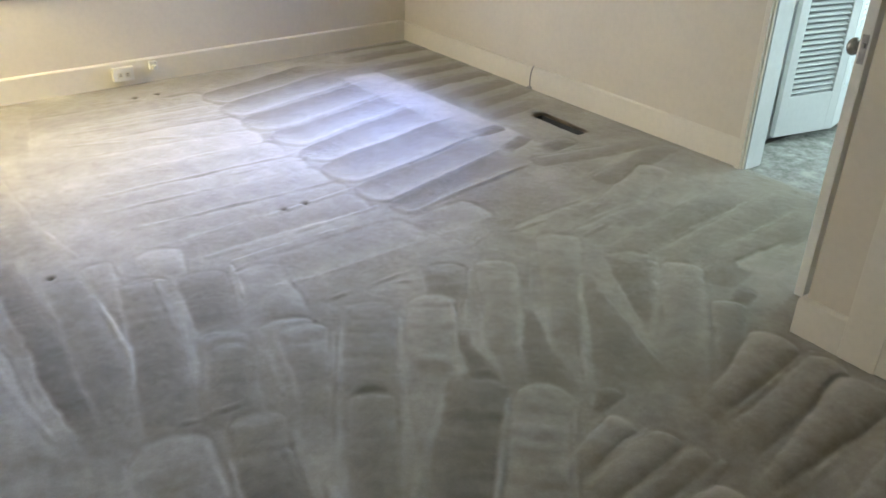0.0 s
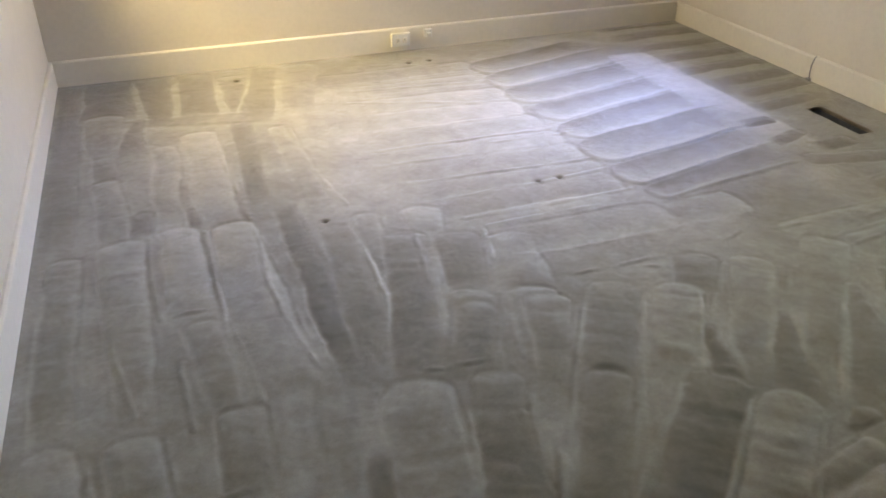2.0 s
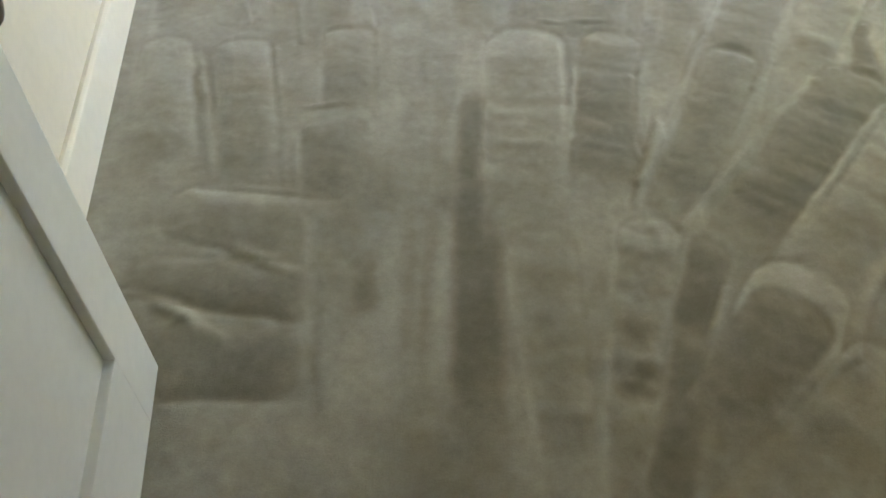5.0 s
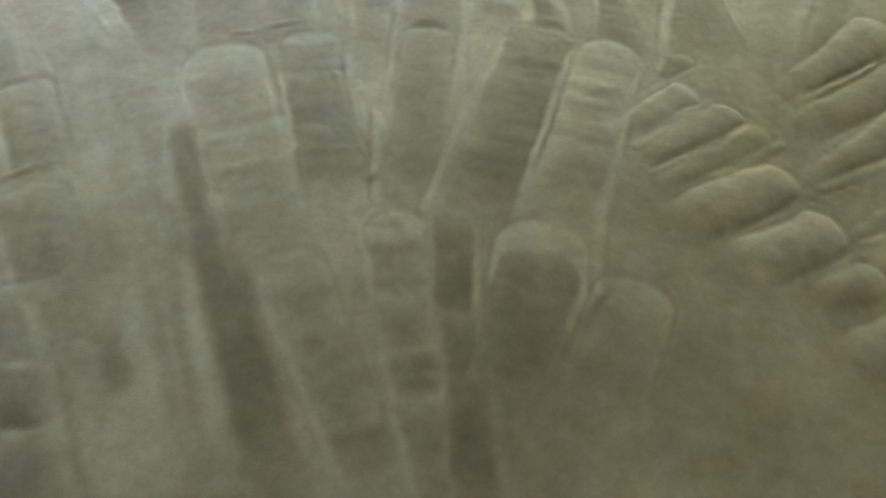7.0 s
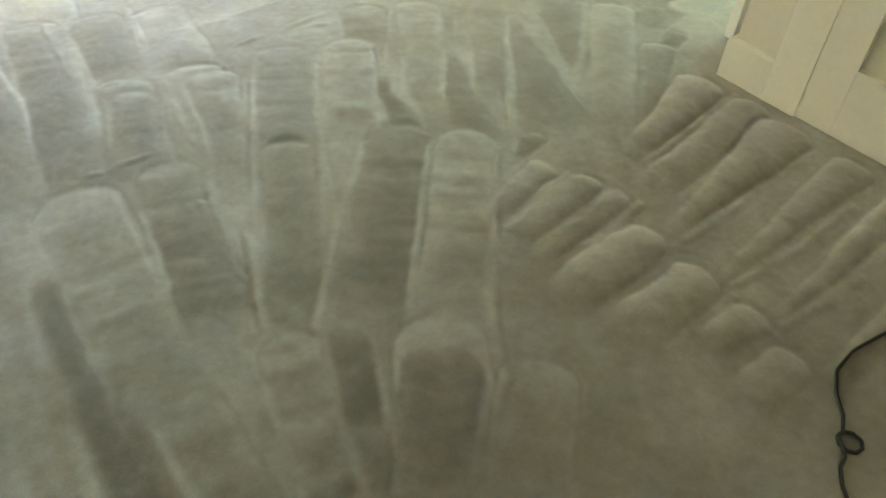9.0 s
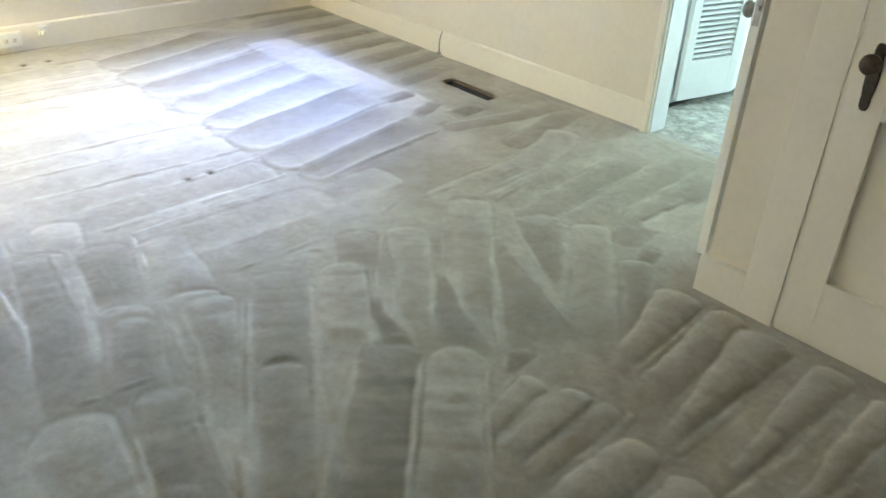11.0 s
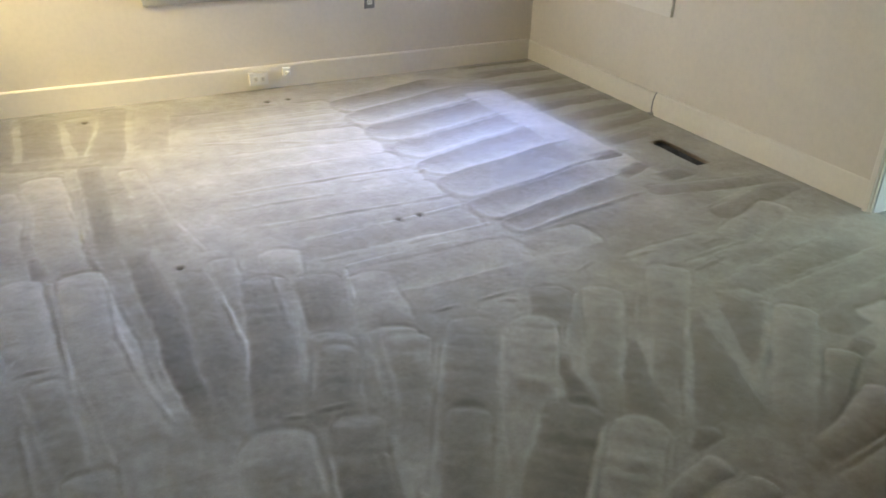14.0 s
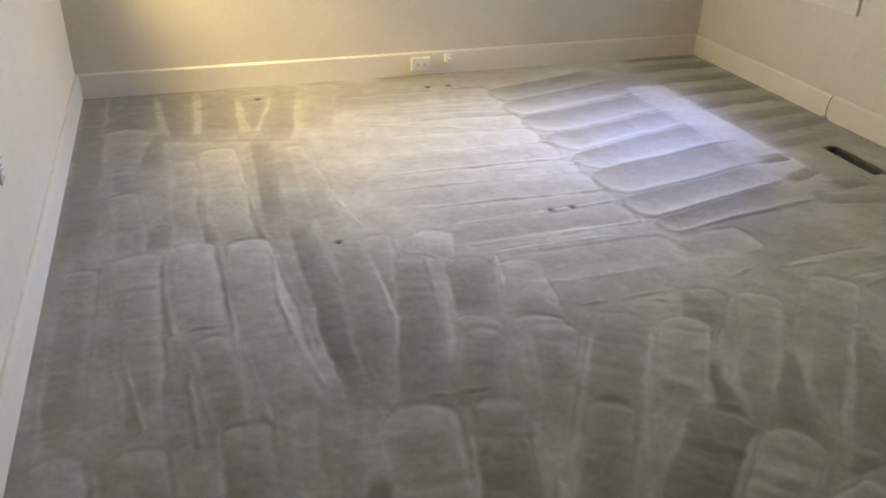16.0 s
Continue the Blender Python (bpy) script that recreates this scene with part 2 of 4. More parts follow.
BH, BT = 0.148, 0.02
board("baseboard_back", "x", XL + BT, XR - BT, YB, -1, BH, BT, trim_paint, "tall cream painted wooden baseboard")
board("baseboard_left", "y", YF, YB, XL, 1, BH, BT, trim_paint, "tall cream painted wooden baseboard")
board("baseboard_right", "y", 3.605, YB, XR, -1, BH - 0.010, BT - 0.004, trim_paint, "tall cream painted wooden baseboard")
board("baseboard_right_near", "y", 2.145, 3.601, XR, -1, BH - 0.004, BT, trim_paint, "tall cream painted wooden baseboard beside the doorway", sunk=0.15)
board("baseboard_closet", "y", 0.988, 1.135, XC, -1, BH - 0.006, BT, trim_paint, "short cream baseboard on the closet wall")
board("baseboard_closet_end", "x", XC - BT, XR - 0.03, 1.135, 1, BH - 0.006, BT, trim_paint, "cream baseboard behind the open door")
board("baseboard_front", "x", 0.51, XC, YF, 1, BH, BT, trim_paint, "cream baseboard under the front wall")
board("baseboard_hall", "x", XR + T, 3.66, YH, -1, 0.10, 0.015, white_paint, "white baseboard in the hall")

# casing and lining of the doorway to the hall
bm = boxes((XR - 0.016, XR, DO[1] - 0.012, 2.131, 0, 2.12), (XR - 0.016, XR, DO[0] - 0.06, DO[0] + 0.012, 0, 2.12),
           (XR - 0.016, XR, DO[0] - 0.06, 2.131, DO[2] + 0.001, 2.12), bevel=0.004)
box(bm, XR - 0.027, XR - 0.012, 2.106, 2.135, 0, 2.13, bevel=0.005)
structure("trim_hall_door", bm, trim_paint, "cream door casing with a raised outer bead", "casing")
structure("jamb_hall_door", boxes((XR + 0.001, XR + T, DO[1] - 0.018, DO[1], 0, DO[2]), (XR + 0.001, XR + T, DO[0], DO[0] + 0.004, 0, DO[2]),
                                  (XR + T, XR + T + 0.015, DO[1] - 0.012, DO[1] + 0.06, 0, 2.1)), white_paint,
          "white painted door lining", "door frame")
structure("trim_strike", boxes((XR - 0.0175, XR - 0.0155, DO[1] - 0.010, DO[1] + 0.012, 0.86, 0.91)), worn_steel, "worn steel strike plate on the door lining", "strike plate")
# casing of the closed closet door
structure("trim_closet_door", boxes((XC - 0.022, XC, CD[1] - 0.0025, 0.986, 0, 2.12), (XC - 0.022, XC, CD[0] - 0.12, CD[0] - 0.004, 0, 2.12),
                                    (XC - 0.022, XC, CD[0] - 0.12, 0.986, 2.034, 2.15), bevel=0.0015),
          trim_paint, "wide flat cream casing round the closet door", "casing")
structure("trim_entrance", boxes((FD[1], FD[1] + 0.085, YF, YF + 0.018, 0, 2.12), (FD[0], FD[1] + 0.085, YF, YF + 0.018, 2.04, 2.12), bevel=0.003),
          trim_paint, "flat cream casing of the entrance", "casing")

# closet floor register opening in the carpet
VX0, VX1, VY0, VY1 = 3.035, 3.125, 2.872, 3.240


# ---- carpet ----
STROKES, CRESTS = [], []


def rake(rows, lift=1.0, nose=0.8, chatter=0.4):
    """Strokes with how high the pile stands in them (below zero: pressed into a trough), how round their heads are and how much the wand shook."""
    STROKES.extend((*r, lift, nose, chatter) for r in rows)


def crest(lines, width):
    """Narrow lines of pile pushed up between neighbouring strokes."""
    CRESTS.extend((line, width) for line in lines)


# each stroke of the cleaning wand: head x, y, tail x, y, width at head and tail, how the pile lies (light or dark),
# light-to-shade change painted across
rake([
    (-0.61, 4.51, 0.68, 4.36, 0.42, 0.42, 0.52, 0.00),
    (-0.59, 4.13, 0.40, 3.89, 0.30, 0.30, 0.45, 0.00),
    (2.64, 4.45, 2.67, 2.85, 0.30, 0.30, 1.3, 0.00),
], 0.3, 0.5, 0.4)
# ends of strokes at the hall side wall
rake([
    (3.39, 4.96, 2.79, 4.96, 0.17, 0.17, -0.6, 0.00),
    (3.46, 4.74, 2.77, 4.72, 0.17, 0.17, -0.72, 0.00),
    (3.46, 4.49, 2.78, 4.47, 0.15, 0.15, -0.6, 0.00),
    (3.49, 4.26, 2.79, 4.23, 0.15, 0.15, -0.72, 0.00),
    (3.50, 4.03, 2.79, 3.99, 0.15, 0.15, -0.6, 0.00),
    (3.49, 3.81, 2.86, 3.75, 0.15, 0.15, -0.66, 0.00),
    (3.42, 3.63, 2.90, 3.54, 0.14, 0.14, -0.6, 0.00),
], 1.1, 1.0, 0.3)
# round the floor register and towards the hall
rake([
    (3.23, 3.40, 2.82, 3.34, 0.14, 0.14, -0.54, 0.00),
    (2.80, 3.20, 2.60, 3.18, 0.11, 0.11, -0.84, 0.00),
    (2.82, 3.01, 2.60, 2.92, 0.10, 0.10, -0.78, 0.00),
    (2.98, 2.84, 2.77, 2.82, 0.13, 0.13, -0.84, 0.00),
    (2.68, 2.75, 2.61, 2.73, 0.09, 0.09, -0.72, 0.00),
    (2.57, 2.72, 3.29, 2.58, 0.14, 0.14, -0.2, 0.00),
    (2.66, 2.38, 3.27, 2.49, 0.15, 0.15, -0.3, 0.00),
], 1.0, 1.0, 0.3)
rake([
    (3.07, 2.36, 2.43, 2.12, 0.18, 0.18, 0.5, 0.00),
    (2.04, 2.19, 2.55, 2.21, 0.16, 0.16, 0.4, 0.00),
    (2.20, 2.02, 2.72, 2.06, 0.16, 0.16, 0.1, 0.00),
    (2.20, 1.86, 3.06, 1.94, 0.17, 0.17, -0.1, 0.00),
    (2.35, 1.71, 3.30, 1.78, 0.17, 0.17, 0.1, 0.00),
    (2.34, 1.51, 3.12, 1.60, 0.16, 0.16, -0.2, 0.00),
    (2.52, 1.49, 2.87, 1.47, 0.15, 0.15, 0.7, 0.00),
], 0.8, 0.8, 0.3)
# along the back wall and the far corner
rake([
    (-0.58, 4.91, -0.57, 2.94, 0.14, 0.15, -0.5, 0.00),
    (-0.38, 4.98, -0.38, 4.34, 0.23, 0.29, -0.45, 0.00),
    (-0.14, 4.94, -0.13, 4.23, 0.22, 0.12, -0.5, 0.00),
    (0.09, 4.94, 0.06, 4.21, 0.19, 0.21, -0.5, 0.00),
    (0.29, 4.84, 0.23, 4.21, 0.19, 0.04, -0.5, 0.00),
    (0.50, 4.90, 0.33, 4.12, 0.15, 0.20, -0.45, 0.00),
    (0.72, 4.93, 0.56, 4.17, 0.20, 0.19, -0.2, 0.00),
    (-0.40, 4.41, -0.42, 3.88, 0.22, 0.13, 0.5, 0.00),
    (-0.24, 4.29, -0.28, 3.85, 0.06, 0.15, -0.4, 0.00),
    (-0.41, 3.85, -0.39, 3.56, 0.11, 0.13, 0.2, 0.00),
    (-0.13, 3.89, -0.15, 3.21, 0.13, 0.13, 0.6, 0.00),
    (0.04, 4.02, 0.03, 3.00, 0.18, 0.18, 0.75, 0.00),
], 0.7, 0.7, 0.3)
# down the far side
rake([
    (0.25, 4.08, 0.20, 3.13, 0.12, 0.10, -0.7, 0.00),
    (0.41, 3.97, 0.44, 3.01, 0.11, 0.15, 0, 0.00),
    (-0.40, 3.58, -0.35, 2.98, 0.13, 0.14, 0.35, 0.00),
    (-0.26, 3.21, -0.27, 2.99, 0.09, 0.10, -0.4, 0.00),
    (-0.07, 3.17, -0.06, 3.00, 0.05, 0.07, -0.5, 0.00),
], 0.8, 0.8, 0.4)
# second row beside the wall
rake([
    (-0.53, 2.92, -0.53, 1.90, 0.14, 0.12, 0.2, 0.00),
    (-0.34, 2.99, -0.31, 1.90, 0.19, 0.12, 0.4, 0.00),
    (-0.13, 3.03, -0.12, 2.37, 0.16, 0.18, 0.85, 0.00),
    (-0.11, 2.36, -0.06, 1.88, 0.14, 0.12, 0.55, 0.00),
    (0.07, 3.01, 0.09, 1.88, 0.17, 0.27, 0.85, 0.00),
    (0.29, 3.09, 0.32, 1.92, 0.10, 0.15, -0.75, 0.00),
    (0.46, 2.85, 0.39, 1.99, 0.15, 0.14, -0.15, 0.00),
    (0.58, 2.91, 0.56, 2.36, 0.13, 0.10, -0.05, 0.00),
    (0.81, 2.89, 0.78, 2.67, 0.18, 0.14, 0.8, 0.00),
    (0.69, 2.71, 0.49, 1.88, 0.17, 0.17, -0.45, 0.00),
    (0.88, 2.65, 0.79, 2.25, 0.20, 0.17, -0.45, 0.00),
    (1.06, 2.58, 0.98, 2.22, 0.17, 0.21, 0.6, 0.00),
], 0.9, 0.8, 0.7)
# third row
rake([
    (0.79, 2.24, 0.65, 1.82, 0.18, 0.19, -0.15, 0.00),
    (0.99, 2.19, 0.83, 1.75, 0.19, 0.13, 0.2, 0.00),
], 1.0, 0.8, 0.8)
# long strokes across the middle, pulled side to side
rake([
    (1.68, 4.53, 0.75, 4.55, 0.21, 0.20, 0.1, 0.10),
    (1.70, 4.27, 0.84, 4.32, 0.20, 0.17, 0.45, 0.10),
    (1.69, 3.98, 0.78, 4.08, 0.29, 0.19, 0.6, 0.10),
    (1.68, 3.77, 0.83, 3.84, 0.25, 0.27, 0.6, 0.15),
    (1.69, 3.56, 0.79, 3.60, 0.23, 0.22, 0.5, 0.15),
    (1.70, 3.35, 0.74, 3.40, 0.20, 0.17, 0.5, 0.15),
    (1.71, 3.17, 0.72, 3.21, 0.21, 0.19, 0.35, 0.15),
    (1.72, 2.99, 0.83, 3.00, 0.14, 0.20, 0.3, 0.15),
    (1.71, 2.83, 0.91, 2.81, 0.21, 0.16, 0.1, 0.20),
    (1.75, 2.49, 1.04, 2.49, 0.24, 0.25, 0.35, 0.45),
    (2.09, 2.48, 1.73, 2.48, 0.20, 0.21, 0.25, 0.30),
], 0.55, 0.5, 0.35)
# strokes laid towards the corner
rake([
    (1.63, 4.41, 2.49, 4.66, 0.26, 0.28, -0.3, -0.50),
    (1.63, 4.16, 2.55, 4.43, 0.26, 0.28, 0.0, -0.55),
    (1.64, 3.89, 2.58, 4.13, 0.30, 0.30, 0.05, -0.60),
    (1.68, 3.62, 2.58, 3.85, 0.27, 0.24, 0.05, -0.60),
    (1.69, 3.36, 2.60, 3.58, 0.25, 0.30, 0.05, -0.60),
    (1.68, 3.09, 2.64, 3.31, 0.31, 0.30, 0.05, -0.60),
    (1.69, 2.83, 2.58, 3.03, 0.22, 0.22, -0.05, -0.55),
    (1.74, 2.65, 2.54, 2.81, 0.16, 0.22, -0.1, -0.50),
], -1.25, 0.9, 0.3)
# fan in front of the doorway, heads away from it
rake([
    (1.65, 2.19, 1.51, 1.98, 0.19, 0.16, -0.1, 0.00),
    (1.83, 2.10, 1.35, 1.46, 0.19, 0.06, 0.15, 0.00),
    (2.18, 2.13, 1.58, 1.44, 0.21, 0.09, 0.2, 0.00),
    (2.30, 1.87, 1.96, 1.46, 0.23, 0.05, -0.15, 0.00),
    (2.40, 1.68, 1.87, 1.22, 0.18, 0.13, 0.4, 0.00),
    (2.01, 1.79, 1.69, 1.28, 0.05, 0.25, 0, 0.00),
    (1.69, 1.76, 1.47, 1.40, 0.04, 0.17, -0.35, 0.00),
    (1.28, 2.12, 0.85, 1.43, 0.19, 0.18, -0.2, -0.10),
    (1.48, 2.03, 1.18, 1.60, 0.19, 0.15, 0.2, 0.00),
    (1.43, 1.77, 1.28, 1.47, 0.04, 0.11, -0.55, 0.00),
    (0.78, 2.17, 0.68, 1.91, 0.15, 0.15, -0.25, 0.00),
    (1.01, 2.13, 0.86, 1.73, 0.20, 0.10, 0.15, 0.00),
], 1.0, 0.95, 1.2)
# dark soft-edged band with a long tapered head
rake([
    (0.28, 1.61, 0.16, 0.61, 0.12, 0.14, -0.7, 0.00),
], 0.3, 3.5, 0.3)
# nearer fan
rake([
    (1.02, 1.70, 0.68, 1.15, 0.16, 0.13, -0.2, 0.00),
    (1.32, 1.57, 0.81, 1.03, 0.19, 0.17, -0.3, -0.10),
    (1.46, 1.43, 0.97, 0.93, 0.19, 0.17, 0.3, 0.00),
    (0.70, 1.81, 0.54, 1.24, 0.18, 0.18, -0.25, 0.00),
], 1.05, 1.0, 1.5)
# broad strokes at the threshold
rake([
    (0.46, 1.85, 0.33, 1.09, 0.25, 0.21, 0.05, 0.00),
    (0.36, 1.11, 0.32, 0.53, 0.17, 0.12, 0.2, 0.00),
], 0.55, 0.9, 1.0)
# where the pile was scrubbed
rake([
    (0.62, 1.11, 0.40, 0.46, 0.16, 0.08, 0.25, 0.00),
], 0.9, 0.9, 1.8)
# last strokes at the threshold
rake([
    (0.74, 1.03, 0.62, 0.79, 0.11, 0.09, -0.45, 0.00),
    (0.63, 0.80, 0.47, 0.43, 0.09, 0.10, -0.3, 0.00),
    (0.94, 0.94, 0.80, 0.76, 0.24, 0.23, 0.8, 0.00),
    (0.89, 0.86, 0.60, 0.58, 0.20, 0.16, -0.35, -0.10),
    (1.03, 0.70, 0.82, 0.53, 0.19, 0.20, 0.4, 0.00),
], 1.0, 0.9, 0.7)
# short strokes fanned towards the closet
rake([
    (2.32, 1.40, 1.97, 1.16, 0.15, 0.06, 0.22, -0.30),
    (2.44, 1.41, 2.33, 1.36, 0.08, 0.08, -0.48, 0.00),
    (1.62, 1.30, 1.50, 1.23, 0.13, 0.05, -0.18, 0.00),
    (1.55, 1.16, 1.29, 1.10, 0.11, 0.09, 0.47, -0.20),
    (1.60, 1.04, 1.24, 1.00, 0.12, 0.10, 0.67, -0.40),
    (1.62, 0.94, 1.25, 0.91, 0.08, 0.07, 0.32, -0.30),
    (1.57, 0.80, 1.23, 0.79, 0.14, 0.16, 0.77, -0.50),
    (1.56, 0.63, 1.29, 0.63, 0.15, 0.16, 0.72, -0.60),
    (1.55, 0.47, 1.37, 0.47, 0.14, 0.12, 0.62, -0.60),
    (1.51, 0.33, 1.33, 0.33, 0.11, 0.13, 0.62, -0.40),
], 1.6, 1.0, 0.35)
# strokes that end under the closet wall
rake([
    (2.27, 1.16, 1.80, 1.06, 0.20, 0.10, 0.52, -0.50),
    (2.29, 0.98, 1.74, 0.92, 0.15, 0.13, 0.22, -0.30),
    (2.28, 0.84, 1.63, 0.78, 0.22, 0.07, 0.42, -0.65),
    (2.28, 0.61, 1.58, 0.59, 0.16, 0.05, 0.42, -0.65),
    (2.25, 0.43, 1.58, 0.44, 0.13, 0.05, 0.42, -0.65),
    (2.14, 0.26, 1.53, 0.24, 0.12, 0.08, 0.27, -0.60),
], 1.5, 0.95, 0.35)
# beside the open door
rake([
    (-0.54, 1.89, -0.52, 1.41, 0.14, 0.21, 0.2, 0.00),
    (-0.33, 1.87, -0.29, 1.32, 0.16, 0.16, 0.15, 0.00),
    (-0.04, 1.90, -0.05, 1.56, 0.16, 0.15, 0.1, 0.00),
    (-0.09, 1.53, -0.09, 1.26, 0.18, 0.16, -0.15, 0.00),
    (-0.49, 1.24, -0.16, 1.13, 0.16, 0.23, 0.1, 0.35),
    (-0.54, 1.05, -0.15, 0.96, 0.14, 0.17, -0.1, 0.40),
    (-0.48, 0.83, -0.17, 0.79, 0.20, 0.18, -0.3, 0.20),
], 0.9, 0.7, 0.5)
# broad soft bands of laid pile
rake([
    (0.23, 1.86, 0.05, 0.67, 0.10, 0.06, 0.3, 0.00),
    (0.14, 1.96, 0.03, 0.68, 0.13, 0.06, 0.4, 0.00),
    (-0.14, 1.21, -0.14, 0.70, 0.06, 0.06, 0.3, 0.00),
    (-0.04, 1.09, -0.04, 0.91, 0.10, 0.08, 0.1, 0.00),
], 0.3, 0.9, 0.3)
# crests left standing between strokes
crest([
    [(0.135, 3.159), (0.159, 2.806), (0.137, 2.480), (0.167, 2.226), (0.220, 1.928)],
    [(-0.030, 2.951), (-0.032, 2.605), (-0.024, 2.185), (-0.004, 1.952)],
    [(-0.241, 2.962), (-0.234, 2.585), (-0.224, 2.403)],
    [(0.469, 3.904), (0.466, 3.488), (0.542, 2.995)],
    [(0.105, 3.719), (0.123, 3.391), (0.140, 3.147)],
    [(0.981, 2.601), (0.936, 2.394)],
    [(0.721, 2.650), (0.663, 2.313)],
    [(0.532, 2.844), (0.508, 2.535), (0.499, 2.286)],
    [(0.846, 2.033), (0.802, 1.830)],
], 0.01)
# long crests across the middle
crest([
    [(0.972, 2.877), (1.317, 2.910), (1.703, 2.947)],
    [(0.939, 2.713), (1.331, 2.711), (1.697, 2.734)],
    [(1.004, 2.632), (1.324, 2.641), (1.500, 2.639)],
    [(1.346, 3.383), (1.754, 3.375)],
    [(1.102, 4.731), (1.392, 4.625), (1.644, 4.495)],
    [(0.867, 4.312), (1.280, 4.264), (1.625, 4.226)],
    [(0.839, 3.691), (1.252, 3.691), (1.675, 3.677)],
    [(0.810, 3.470), (1.233, 3.469), (1.679, 3.463)],
    [(0.725, 3.093), (1.175, 3.083), (1.692, 3.062)],
    [(0.799, 4.153), (1.202, 4.013), (1.612, 3.855)],
], 0.011)
# crests in the fan
crest([
    [(1.296, 1.955), (1.105, 1.657), (1.031, 1.523), (0.956, 1.366)],
    [(1.126, 2.048), (0.868, 1.626), (0.735, 1.405)],
    [(1.492, 1.930), (1.372, 1.734), (1.256, 1.569)],
    [(1.680, 2.067), (1.467, 1.821)],
    [(1.823, 1.958), (1.588, 1.684), (1.406, 1.466)],
    [(2.005, 1.819), (1.745, 1.560), (1.500, 1.269)],
    [(2.010, 1.764), (1.894, 1.485), (1.798, 1.234)],
    [(1.961, 2.035), (1.768, 1.830)],
    [(2.274, 1.463), (1.847, 1.128)],
    [(1.311, 1.423), (1.100, 1.205), (0.928, 1.026)],
    [(1.465, 1.298), (1.163, 0.995)],
], 0.01)
# broad crests
crest([
    [(1.172, 1.536), (1.015, 1.387), (0.927, 1.323), (0.768, 1.140), (0.691, 1.067)],
    [(2.286, 1.719), (2.105, 1.546), (1.915, 1.405)],
    [(0.733, 1.407), (0.625, 1.218)],
    [(0.898, 0.698), (0.798, 0.638), (0.600, 0.520)],
    [(-0.475, 1.157), (-0.347, 1.117), (-0.172, 1.019)],
    [(-0.526, 0.990), (-0.429, 0.950), (-0.331, 0.864)],
], 0.017)
# crests nearer the threshold
crest([
    [(0.755, 1.689), (0.703, 1.536), (0.649, 1.367)],
    [(0.528, 1.735), (0.506, 1.597), (0.469, 1.405)],
    [(0.727, 1.433), (0.595, 1.144)],
    [(0.697, 1.583), (0.642, 1.394), (0.641, 1.295)],
    [(0.725, 0.892), (0.659, 0.766)],
    [(-0.455, 1.833), (-0.415, 1.607), (-0.380, 1.333)],
    [(-0.241, 1.803), (-0.215, 1.482)],
    [(-0.377, 2.303), (-0.314, 1.935)],
    [(-0.183, 2.172), (-0.167, 1.832)],
    [(-0.013, 2.316), (0.027, 1.886)],
], 0.01)
# crests between the short strokes
crest([
    [(1.256, 1.043), (1.539, 1.094)],
    [(1.241, 0.950), (1.464, 0.953), (1.583, 0.972)],
    [(1.378, 0.861), (1.607, 0.893)],
    [(1.288, 0.716), (1.541, 0.698)],
    [(1.595, 0.733), (1.883, 0.725)],
    [(1.778, 1.003), (2.257, 1.044)],
    [(1.365, 0.528), (1.527, 0.537)],
    [(1.557, 0.559), (1.807, 0.529), (2.086, 0.527)],
    [(1.541, 0.410), (1.838, 0.372)],
    [(1.140, 0.965), (1.003, 0.810), (0.925, 0.699)],
], 0.012)


